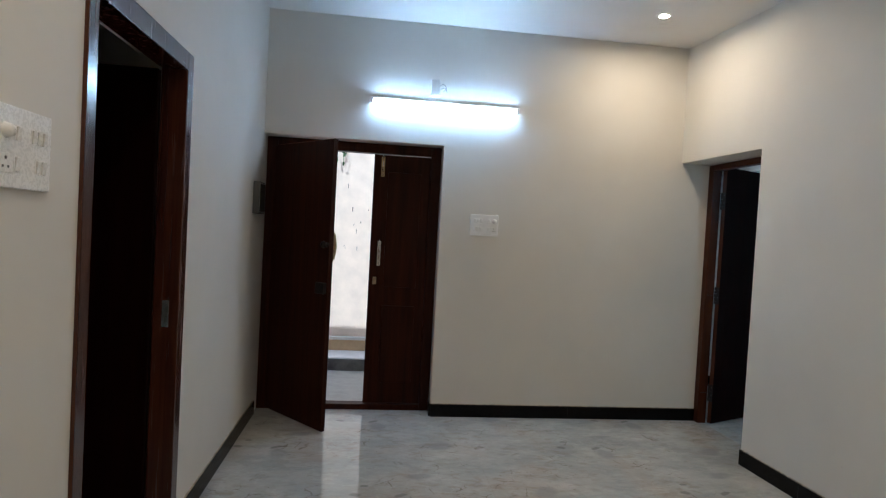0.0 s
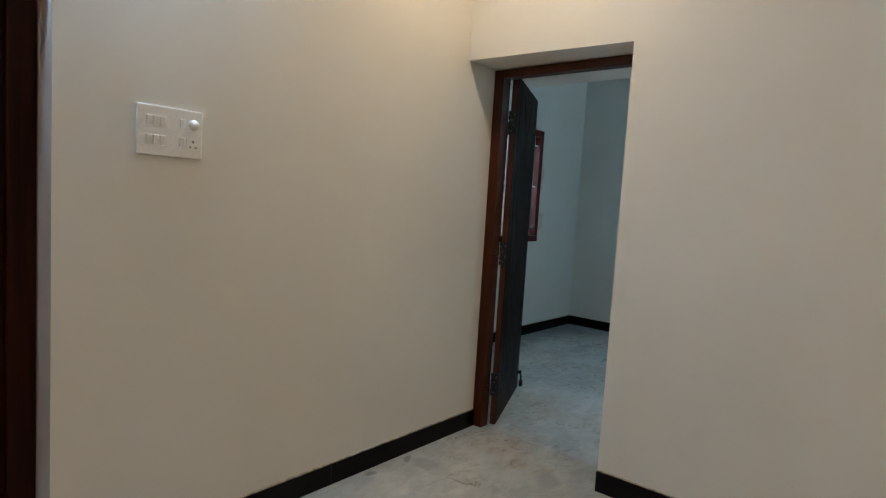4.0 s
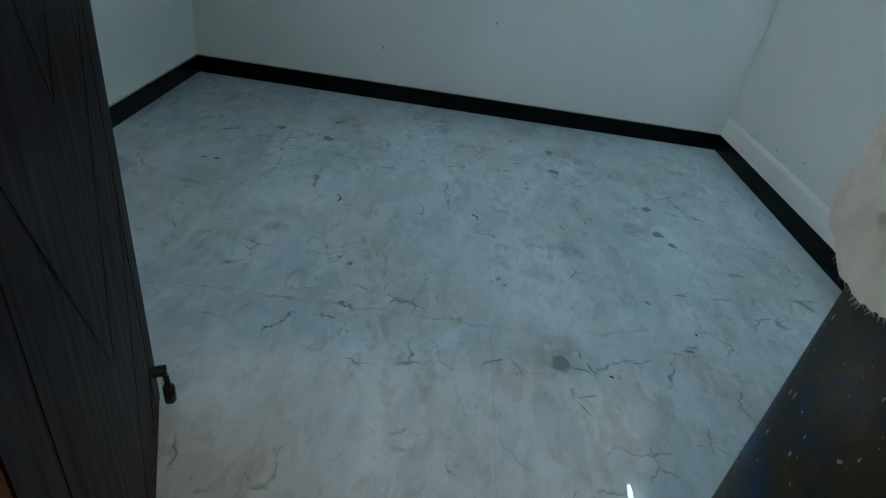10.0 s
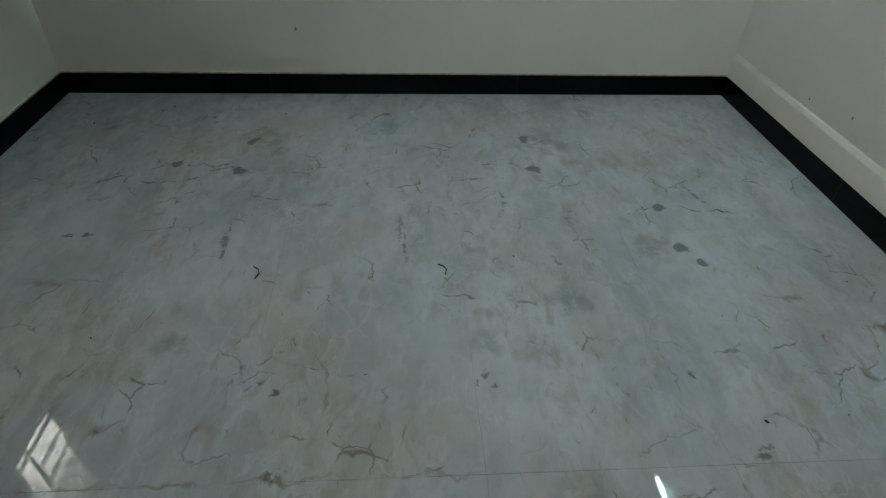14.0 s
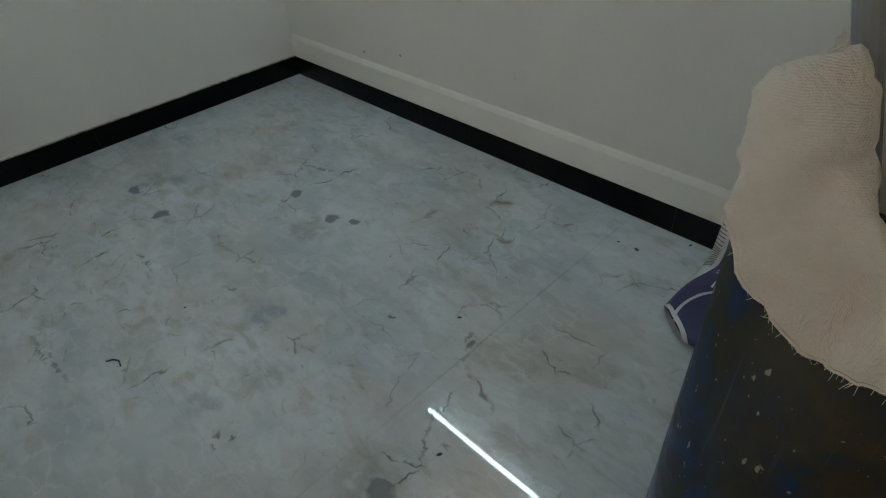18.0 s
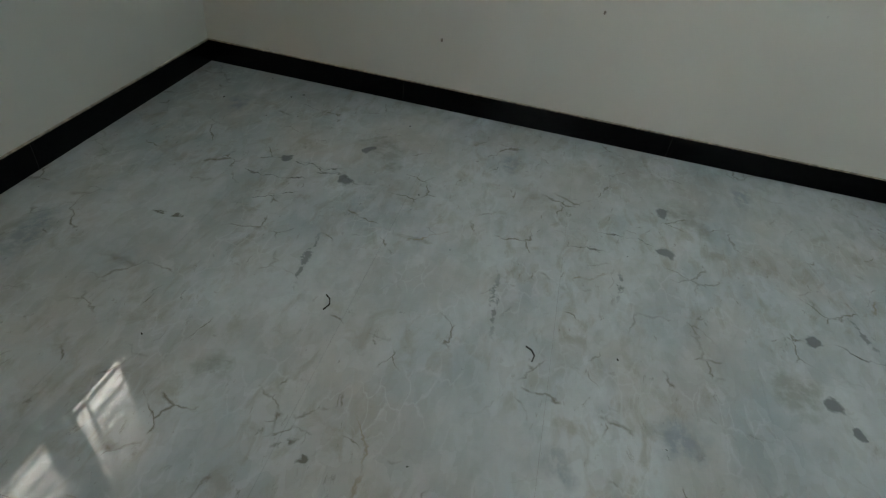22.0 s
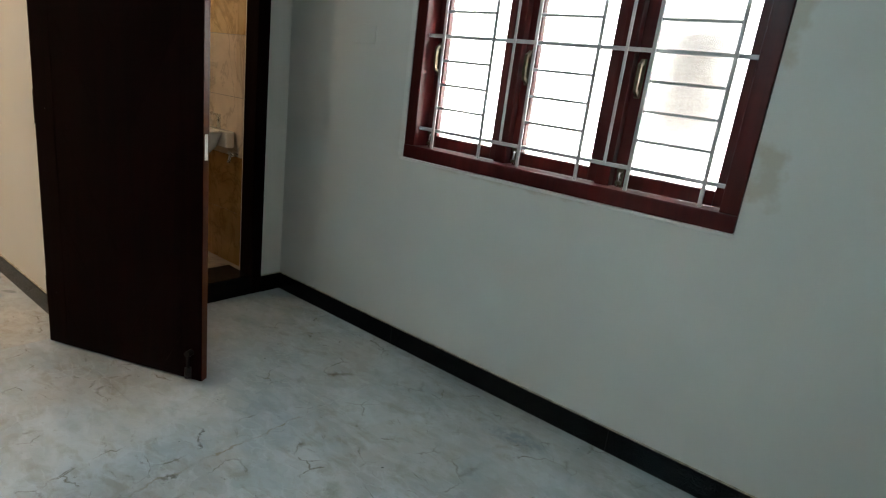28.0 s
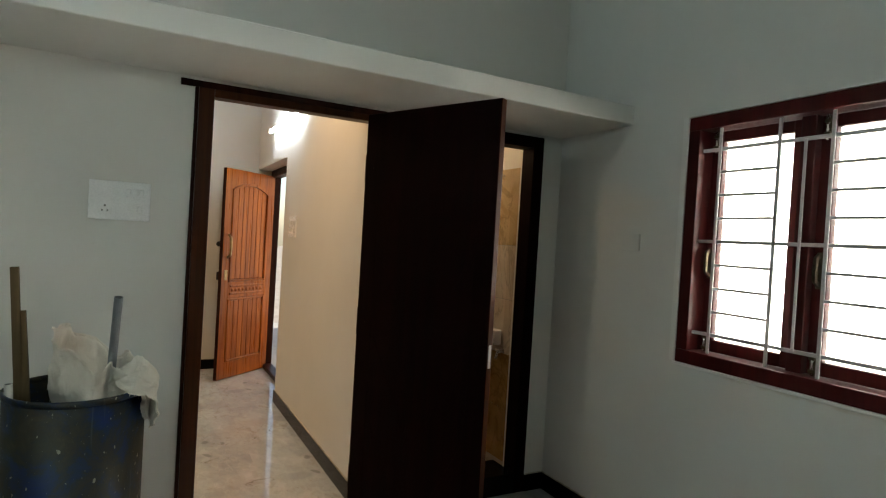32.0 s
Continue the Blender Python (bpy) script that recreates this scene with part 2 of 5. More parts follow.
def marble(name, bedroom):
    """Polished white marble; the bedroom's slabs carry their own veins, the others recurring inclusions."""
    m, n, l, b = mat(name)
    nt = m.node_tree
    loc = coords(nt, "Object")
    wld = position(nt)
    bent = shifted(nt, wld, 5.0, 0.10, 4.0)
    wdia = nt.nodes.new("ShaderNodeMapping")
    wdia.inputs["Rotation"].default_value = (0, 0, radians(28))
    wdia.inputs["Scale"].default_value = (1.0, 1.9, 1.0)
    l.new(wld, wdia.inputs["Vector"])
    wd = wdia.outputs[0]
    # clouds run on from slab to slab
    c1 = noise_node(nt, wd, 1.2, 4, 0.5, 0.3)
    c2 = noise_node(nt, wd, 3.4, 5, 0.55, 0.4)
    base = ramp(nt, c1, [(0.32, (0.41, 0.44, 0.445)), (0.47, (0.50, 0.52, 0.515)), (0.66, (0.61, 0.615, 0.60))])
    base = mixc(nt, ramp(nt, c2, [(0.50, 0.0), (0.66, 0.6)]), base, (0.64, 0.65, 0.64))
    base = mixc(nt, ramp(nt, noise_node(nt, wd, 4.6, 4, 0.5, 0.5), [(0.53, 0.0), (0.68, 0.5)]), base, (0.39, 0.42, 0.43))
    base = mixc(nt, ramp(nt, noise_node(nt, wld, 1.7, 4, 0.5, 0.3), [(0.50, 0.0), (0.66, 0.6)]), base, (0.51, 0.44, 0.37))
    # angular crystals of slightly different tone
    big = cells(nt, shifted(nt, wd, 7.0, 0.16, 4.0), 6.5)
    sep = nt.nodes.new("ShaderNodeSeparateColor")
    l.new(big.outputs["Color"], sep.inputs[0])
    base = mixc(nt, ramp(nt, sep.outputs[0], [(0.50, 0.0), (0.95, 0.20)]), base, (0.69, 0.695, 0.68))
    base = mixc(nt, ramp(nt, sep.outputs[1], [(0.60, 0.0), (0.95, 0.18)]), base, (0.36, 0.375, 0.37))
    small = cells(nt, shifted(nt, wd, 16.0, 0.07, 4.0), 19.0)
    sep2 = nt.nodes.new("ShaderNodeSeparateColor")
    l.new(small.outputs["Color"], sep2.inputs[0])
    base = mixc(nt, ramp(nt, sep2.outputs[0], [(0.66, 0.0), (0.95, 0.16)]), base, (0.36, 0.33, 0.28))
    base = mixc(nt, ramp(nt, sep2.outputs[1], [(0.66, 0.0), (0.95, 0.16)]), base, (0.71, 0.715, 0.705))
    # busy bands, where stains and hairlines gather
    busy = ramp(nt, noise_node(nt, wld, 1.9, 3, 0.5, 0.3), [(0.42, 0.12), (0.56, 1.0)])
    stain = math_node(nt, "MULTIPLY", ramp(nt, noise_node(nt, wd, 8.0, 6, 0.62, 0.6), [(0.51, 0.0), (0.66, 0.48)]), busy)
    base = mixc(nt, stain, base, (0.34, 0.29, 0.215))
    hair = cells(nt, shifted(nt, bent, 22.0, 0.05, 4.0), 5.5, "DISTANCE_TO_EDGE").outputs["Distance"]
    broken = ramp(nt, noise_node(nt, wld, 7.0, 3), [(0.52, 0.0), (0.60, 1.0)])
    hm = math_node(nt, "MULTIPLY", math_node(nt, "MULTIPLY", ramp(nt, hair, [(0.0, 1.0), (0.022, 0.0)]), broken), busy)
    base = mixc(nt, math_node(nt, "MULTIPLY", hm, 0.85), base, (0.19, 0.155, 0.11))
    hair2 = cells(nt, shifted(nt, wd, 9.0, 0.14, 5.0), 9.0, "DISTANCE_TO_EDGE").outputs["Distance"]
    hm2 = math_node(nt, "MULTIPLY", ramp(nt, hair2, [(0.0, 1.0), (0.05, 0.0)]), ramp(nt, noise_node(nt, wld, 4.3, 3), [(0.50, 0.0), (0.60, 0.5)]))
    base = mixc(nt, math_node(nt, "MULTIPLY", hm2, 0.5), base, (0.77, 0.775, 0.765))
    # short dark pits and strokes
    dash = nt.nodes.new("ShaderNodeMapping")
    dash.inputs["Rotation"].default_value = (0, 0, radians(52))
    dash.inputs["Scale"].default_value = (1.0, 2.2, 1.0)
    l.new(wld, dash.inputs["Vector"])
    fl = noise_node(nt, dash.outputs[0], 17.0, 5, 0.68, 0.6)
    fleck = math_node(nt, "MULTIPLY", ramp(nt, fl, [(0.62, 0.0), (0.72, 1.0)]), busy)
    base = mixc(nt, math_node(nt, "MULTIPLY", fleck, 0.62), base, (0.20, 0.175, 0.13))
    base = mixc(nt, ramp(nt, noise_node(nt, wld, 26.0, 5, 0.65, 0.5), [(0.48, 0.0), (0.68, 0.20)]), base, (0.38, 0.385, 0.37))
    # inclusions
    if bedroom:
        rag = shifted(nt, shifted(nt, wld, 13.0, 0.070, 3.0), 42.0, 0.030, 4.0)
        gap = ramp(nt, noise_node(nt, wld, 34.0, 2), [(0.43, 0.0), (0.52, 1.0)])
        thin = ramp(nt, noise_node(nt, wld, 16.0, 3), [(0.38, 0.25), (0.55, 1.0)])
        patchy = ramp(nt, noise_node(nt, wld, 21.0, 4, 0.6), [(0.36, 0.15), (0.56, 1.0)])
        for items, edge0, edge1, colour, strength, cut in (
                (OLIVE, 0.55, 1.05, (0.31, 0.30, 0.25), 0.62, patchy), (BLUE, 0.35, 1.15, (0.27, 0.30, 0.34), 0.70, patchy), (BROWN_VEINS, 0.3, 1.0, (0.33, 0.27, 0.185), 0.75, thin),
                (DOTTED, 0.5, 1.0, (0.25, 0.255, 0.25), 0.85, gap), (CRACKS, 0.35, 1.0, (0.135, 0.12, 0.10), 0.9, thin), (DASHES, 0.45, 1.0, (0.17, 0.155, 0.12), 0.85, gap), (DARK_SPOTS, 0.70, 1.0, (0.17, 0.175, 0.175), 0.80, None)):
            mask = ramp(nt, math_node(nt, "MULTIPLY", strokes(nt, rag, items), 0.5), [(edge0 * 0.5, 1.0), (edge1 * 0.5, 0.0)])
            if cut is not None:
                mask = math_node(nt, "MULTIPLY", mask, cut)
            base = mixc(nt, math_node(nt, "MULTIPLY", mask, strength), base, colour)
    else:
        rag = shifted(nt, loc, 20.0, 0.03, 3.0)
        spots = strokes(nt, rag, [(0.0, 0.0, 0.050, 0.023, 32), (-0.25, 0.01, 0.040, 0.026, 8), (-0.20, 0.12, 0.028, 0.016, 0)])
        base = mixc(nt, math_node(nt, "MULTIPLY", ramp(nt, math_node(nt, "MULTIPLY", strokes(nt, rag, [(0.03, -0.10, 0.075, 0.10, 12), (-1.10, 0.02, 0.10, 0.075, 40), (0.13, 0.25, 0.10, 0.05, 10)]), 0.5), [(0.28, 1.0), (0.52, 0.0)]), 0.55), base, (0.34, 0.36, 0.37))
        base = mixc(nt, math_node(nt, "MULTIPLY", ramp(nt, math_node(nt, "MULTIPLY", spots, 0.5), [(0.30, 1.0), (0.5, 0.0)]), 0.55), base, (0.17, 0.175, 0.17))
    # dust and grit
    grit = ramp(nt, noise_node(nt, wld, 48.0, 1), [(0.80, 0.0), (0.825, 1.0)])
    base = mixc(nt, math_node(nt, "MULTIPLY", grit, 0.75), base, (0.06, 0.05, 0.04))
    base = mixc(nt, 1.0, base, (0.94, 1.0, 1.05) if bedroom else (0.93, 0.92, 0.89), "MULTIPLY")
    l.new(base, b.inputs["Base Color"])
    smear = noise_node(nt, wld, 3.0, 4)
    l.new(ramp(nt, smear, [(0.35, 0.006), (0.7, 0.024)]), b.inputs["Roughness"])
    b.inputs["IOR"].default_value = 1.5
    bump(nt, noise_node(nt, wld, 2.6, 2), 0.12, 0.003, b)
    return m


def glow(name, colour, strength):
    m = bpy.data.materials.new(name)
    m.use_nodes = True
    nt = m.node_tree
    nt.nodes.remove(nt.nodes["Principled BSDF"])
    e = nt.nodes.new("ShaderNodeEmission")
    e.inputs[0].default_value, e.inputs[1].default_value = (*colour, 1), strength
    nt.links.new(e.outputs[0], nt.nodes["Material Output"].inputs[0])
    return m


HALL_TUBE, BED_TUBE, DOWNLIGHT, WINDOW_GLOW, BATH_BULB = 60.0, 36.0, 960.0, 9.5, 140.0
WALL = paint("wall_paint", (0.74, 0.725, 0.68))
# two stains beside the window, then a thin brown band along its foot
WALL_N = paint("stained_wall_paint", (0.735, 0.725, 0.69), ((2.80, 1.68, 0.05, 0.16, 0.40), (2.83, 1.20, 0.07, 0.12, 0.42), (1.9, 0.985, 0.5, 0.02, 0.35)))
CEIL = paint("ceiling_paint", (0.80, 0.79, 0.76))
PATCHY = paint("ledge_lit_plaster_band", (0.80, 0.775, 0.71))
MARBLE = marble("white_marble", False)
MARBLE_BED = marble("veined_white_marble", True)
GROUT = plain("joint_filler", (0.36, 0.345, 0.31), 0.6)
GRANITE = plain("black_granite", (0.003, 0.003, 0.0035), 0.24, 0, 0.5, 60, 0.0)
GRANITE.node_tree.nodes["Principled BSDF"].inputs["Specular IOR Level"].default_value = 0.15
WOOD_DARK = wood("dark_stained_wood", (0.012, 0.0022, 0.0009), (0.048, 0.0105, 0.0028), 0.42, 2, 0.0)
WOOD_BLACK = wood("almost_black_stained_leaf", (0.0040, 0.0006, 0.0005), (0.012, 0.0018, 0.0014), 0.4, 2, 0.0)
WOOD_BLACK.node_tree.nodes["Principled BSDF"].inputs["Specular IOR Level"].default_value = 0.04
WOOD_DARK.node_tree.nodes["Principled BSDF"].inputs["Specular IOR Level"].default_value = 0.12
WOOD_RED = wood("red_brown_window_wood", (0.045, 0.005, 0.005), (0.10, 0.010, 0.009), 0.34, 2, 0.04)
WOOD_RED.node_tree.nodes["Principled BSDF"].inputs["Specular IOR Level"].default_value = 0.18
WOOD_TEAK = wood("varnished_teak", (0.17, 0.035, 0.004), (0.48, 0.128, 0.013), 0.3)
BLACK_IRON = plain("black_oxidised_metal", (0.02, 0.018, 0.016), 0.45, 0.7, 0.3, 40)
STEEL = plain("grey_painted_steel", (0.60, 0.57, 0.57), 0.42, 0.0, 0.12, 30)
CHROME = plain("dull_chrome", (0.62, 0.61, 0.58), 0.25, 1.0, 0.1, 40)
BRASS = plain("worn_brass", (0.42, 0.33, 0.19), 0.32, 1.0, 0.25, 40)
PLASTIC = plain("white_switch_plastic", (0.88, 0.885, 0.88), 0.28, 0, 0.03, 20, 0.02)
PLASTIC_GREY = plain("grey_switch_shadow_gap", (0.10, 0.10, 0.10), 0.5)
TUBE_COOL = glow("cool_white_tube", (0.72, 0.87, 1.0), HALL_TUBE)
TUBE_BED = glow("daylight_tube", (0.62, 0.90, 1.0), BED_TUBE)
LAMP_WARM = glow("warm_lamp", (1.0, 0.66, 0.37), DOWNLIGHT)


# ---- builders ----
def mesh_of(name, bm, material=None, smooth=False):
    me = bpy.data.meshes.new(name)
    bm.normal_update()
    bm.to_mesh(me)
    bm.free()
    if material:
        me.materials.append(material)
    if smooth:
        for p in me.polygons:
            p.use_smooth = True
    return me


def part(name, bm, material, parent=None, label="", smooth=False):
    ob = new(name, mesh_of(name, bm, material, smooth))
    if parent is not None:
        ob.parent = parent
    if label:
        tagged(ob, label)
    return ob


def thing(name, label, category, m=None, group="", kind=""):
    ob = new(name)
    if m is not None:
        ob.matrix_world = m
    return tagged(ob, label, category, group, kind)


def add_box(bm, x0, x1, y0, y1, z0, z1, bevel=0.0, segs=1):
    r = bmesh.ops.create_cube(bm, size=1.0)
    vs = r["verts"]
    for v in vs:
        v.co = Vector(((x0 + x1) / 2 + v.co.x * (x1 - x0), (y0 + y1) / 2 + v.co.y * (y1 - y0), (z0 + z1) / 2 + v.co.z * (z1 - z0)))
    if bevel:
        es = list({e for v in vs for e in v.link_edges})
        bmesh.ops.bevel(bm, geom=es, offset=bevel, segments=segs, affect="EDGES", profile=0.6)
    return bm


def box(x0, x1, y0, y1, z0, z1, bevel=0.0, segs=1):
    return add_box(bmesh.new(), x0, x1, y0, y1, z0, z1, bevel, segs)


def add_prism(bm, pts, z0, z1):
    lo = [bm.verts.new((x, y, z0)) for x, y in pts]
    hi = [bm.verts.new((x, y, z1)) for x, y in pts]
    n = len(pts)
    bm.faces.new(lo[::-1])
    bm.faces.new(hi)
    for i in range(n):
        bm.faces.new((lo[i], lo[(i + 1) % n], hi[(i + 1) % n], hi[i]))
    bmesh.ops.recalc_face_normals(bm, faces=bm.faces)
    return bm


def add_cyl(bm, a, b, r, seg=12, r2=None):
    a, b = Vector(a), Vector(b)
    d = b - a
    m = Matrix.Translation((a + b) / 2) @ d.to_track_quat("Z", "Y").to_matrix().to_4x4()
    bmesh.ops.create_cone(bm, cap_ends=True, segments=seg, radius1=r, radius2=r if r2 is None else r2, depth=d.length, matrix=m)
    return bm


def cyl(a, b, r, seg=12, r2=None):
    return add_cyl(bmesh.new(), a, b, r, seg, r2)


def lathe(profile, seg=32, m=None):
    """Spin a list of (radius, z) about z."""
    bm = bmesh.new()
    rings = []
    for r, z in profile:
        rings.append([bm.verts.new((r * math.cos(2 * math.pi * i / seg), r * math.sin(2 * math.pi * i / seg), z)) for i in range(seg)])
    for a, b in zip(rings, rings[1:]):
        for i in range(seg):
            bm.faces.new((a[i], a[(i + 1) % seg], b[(i + 1) % seg], b[i]))
    bmesh.ops.remove_doubles(bm, verts=bm.verts, dist=1e-5)
    if m is not None:
        bmesh.ops.transform(bm, matrix=m, verts=bm.verts)
    bmesh.ops.recalc_face_normals(bm, faces=bm.faces)
    return bm


def sweep(points, w, h, up=(0, 0, 1), close=False):
    """A flat bar of section w x h along points."""
    bm = bmesh.new()
    rings = []
    pts = [Vector(p) for p in points]
    for i, p in enumerate(pts):
        d = (pts[min(i + 1, len(pts) - 1)] - pts[max(i - 1, 0)]).normalized()
        s = d.cross(Vector(up)).normalized()
        u = s.cross(d).normalized()
        rings.append([bm.verts.new(p + s * a * w / 2 + u * b * h / 2) for a, b in ((-1, -1), (1, -1), (1, 1), (-1, 1))])
    for a, b in zip(rings, rings[1:]):
        for i in range(4):
            bm.faces.new((a[i], a[(i + 1) % 4], b[(i + 1) % 4], b[i]))
    bm.faces.new(rings[0][::-1])
    bm.faces.new(rings[-1])
    bmesh.ops.recalc_face_normals(bm, faces=bm.faces)
    return bm


def structure(name, bm, material, label, category):
    return tagged(part(name, bm, material), label, category, "", "structure")


# ---- the shell ----
TOP = 3.085
WX = -3.36
BW, BE, BS, BN = 0.305, 3.648, -2.15, 1.173
# hall north wall with the main door opening
bm = bmesh.new()
add_box(bm, -3.60, -3.36, 0, 0.23, -0.1, TOP)
add_box(bm, -3.36, -1.985, 0, 0.23, 2.15, TOP)
add_box(bm, -1.985, BW, 0, 0.23, -0.1, TOP)
structure("wall_hall_north", bm, WALL, "off-white painted plaster wall around the main door", "wall")
# hall west wall with the side room's door
bm = bmesh.new()
add_box(bm, -3.59, WX, -1.77, 0, -0.1, TOP)
add_box(bm, -3.59, WX, -2.735, -1.77, 2.20, TOP)
add_box(bm, -3.59, WX, -6.73, -2.735, -0.1, TOP)
structure("wall_hall_west", bm, WALL, "off-white painted plaster wall with a side door", "wall")
# wall between hall and bedroom: slightly out of square, thick, with the recessed bedroom door
bm = bmesh.new()
add_prism(bm, [(0.0, 0.0), (0.055, -0.918), (BW, -0.918), (BW, 0.0)], 2.145, TOP)
add_prism(bm, [(0.055, -0.918), (0.105, -2.55), (0.385, -2.55), (0.385, -2.365), (BW, -2.365), (BW, -0.918)], -0.1, TOP)
add_prism(bm, [(0.055, -0.918), (BW, -0.918), (BW, -0.908), (0.245, -0.908)], -0.1, 2.145)
structure("wall_hall_east", bm, WALL, "thick off-white wall with the bedroom door set deep in it", "wall")


def prism(corners, z0, z1):
    bm = bmesh.new()
    add_prism(bm, corners, z0, z1)
    return bm


def south(x):
    """The face of the south wall at x."""
    return -2.152


structure("wall_bedroom_south", prism([(BW - 0.2, -2.435), (BE + 0.23, -2.435), (BE + 0.23, south(BE + 0.23)), (BW - 0.2, south(BW - 0.2))], -0.1, TOP), WALL, "off-white painted bedroom wall", "wall")
structure("wall_bedroom_east", box(BE, BE + 0.23, BS, BN + 0.23, -0.1, TOP), WALL, "off-white painted bedroom wall", "wall")
bm = bmesh.new()
rings = []
for y in (BN, BN + 0.23):
    rings.append([[bm.verts.new((x, y, z)) for x, z in ((x0, z0), (x1, z0), (x1, z1), (x0, z1))] for x0, x1, z0, z1 in ((-1.5, BE, -0.1, TOP), (1.235, 2.79, 0.992, 2.156))])
for k in range(4):
    n = (k + 1) % 4
    for outer, inner in rings:
        bm.faces.new((outer[k], outer[n], inner[n], inner[k]))
    for q in (0, 1):
        bm.faces.new((rings[0][q][k], rings[0][q][n], rings[1][q][n], rings[1][q][k]))
bmesh.ops.recalc_face_normals(bm, faces=bm.faces)
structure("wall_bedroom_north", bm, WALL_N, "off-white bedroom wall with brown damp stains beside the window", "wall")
bm = bmesh.new()
add_box(bm, 0.08, BW, 0.23, 0.27, -0.1, TOP)
add_box(bm, 0.08, BW, 0.27, 1.03, 2.16, TOP)
add_box(bm, 0.08, BW, 1.03, BN, -0.1, TOP)
structure("wall_bathroom_east", bm, WALL, "short off-white wall beside the bathroom door", "wall")
structure("wall_bathroom_west", box(-1.5, -1.27, 0.23, BN, -0.1, TOP), WALL, "plastered bathroom end wall", "wall")
structure("wall_hall_south", box(-3.59, 3.43, -6.73, -6.5, -0.1, TOP), WALL, "off-white painted hall end wall", "wall")
structure("wall_passage_east", box(3.2, 3.43, -6.5, -2.435, -0.1, TOP), WALL, "off-white painted passage end wall", "wall")
structure("ceiling_hall", box(-3.59, 3.9, -6.73, 0.0, TOP, TOP + 0.15), CEIL, "white flat plaster ceiling of the hall", "ceiling")
structure("ceiling_bedroom", box(-1.5, 3.9, 0.0, BN + 0.23, TOP, TOP + 0.15), CEIL, "white flat plaster ceiling of the bedroom", "ceiling")
structure("loft_slab", box(BW, 0.892, BS, BN, 2.174, 2.272, 0.004), WALL, "painted concrete loft slab above the doors", "loft")
# ---- side room behind the hall's west door ----
bm = bmesh.new()
add_box(bm, -6.2, -3.59, 0.0, 0.2, -0.1, TOP)
add_box(bm, -6.4, -6.2, -4.2, 0.2, -0.1, TOP)
add_box(bm, -6.2, -3.59, -4.2, -4.0, -0.1, TOP)
structure("wall_side_room", bm, WALL, "unlit off-white walls of the side room", "wall")
structure("ceiling_side_room", box(-6.4, -3.59, -4.2, 0.2, TOP, TOP + 0.15), CEIL, "white ceiling of the dark side room", "ceiling")

# ---- floors ----
floor = structure("floor", box(-6.4, 4.01, -6.73, 1.42, -0.12, -0.0025), GROUT, "polished white marble slab floor with grey veins", "floor")


def slab(x0, x1, y0, y1, ox, oy, gx=0.0007, gy=0.0003, stone=None):
    me = mesh_of("slab", box(x0 + gx - ox, x1 - gx - ox, y0 + gy - oy, y1 - gy - oy, -0.002, 0.0), stone or MARBLE)
    ob = new("slab", me)
    ob.parent = floor
    ob.location = (ox, oy, 0)
    return ob


ROWS_Y = [-2.407, -1.821, -1.235, -0.649, -0.063, 0.523, 1.109, BN]
for y0, y1 in zip(ROWS_Y, ROWS_Y[1:]):
    for x0, x1 in ((BW, 1.55), (1.55, BE)):
        slab(x0, x1, max(y0, -2.17), y1, (x0 + x1) / 2, (y0 + y1) / 2, stone=MARBLE_BED)
slab(0.2, BW, -0.95, 0.0, 0.4, -0.4)
rng = random.Random(5)
y = -6.5
while y < -0.01:
    y1 = min(y + 0.61, 0.0)
    x = WX - rng.uniform(0.0, 1.2)
    while x < 3.2:
        x1 = x + 2.05
        a, bb = max(x, WX), min(x1, 0.0 if y1 > -2.5 else 3.2)
        if y1 > -2.5 and y < -2.5:
            bb = min(x1, 0.2)
        if y1 > -2.5 and bb > -0.001:
            bb = min(x1, 0.2)
        if bb - a > 0.02:
            slab(a, bb, y, y1, x + 1.5 + rng.uniform(-0.1, 0.1), y + 0.3 + rng.uniform(-0.06, 0.06))
        x = x1
    y = y1
slab(-3.36, -1.985, 0.0, 0.14, -1.2, 0.3)
slab(-6.2, WX, -4.0, 0.0, -4.0, -1.0)

JOINT = plain("grey_joint_filler", (0.045, 0.043, 0.04), 0.9)
SEALANT = plain("pale_filler", (0.42, 0.37, 0.29), 0.9, 0, 0.6, 30)
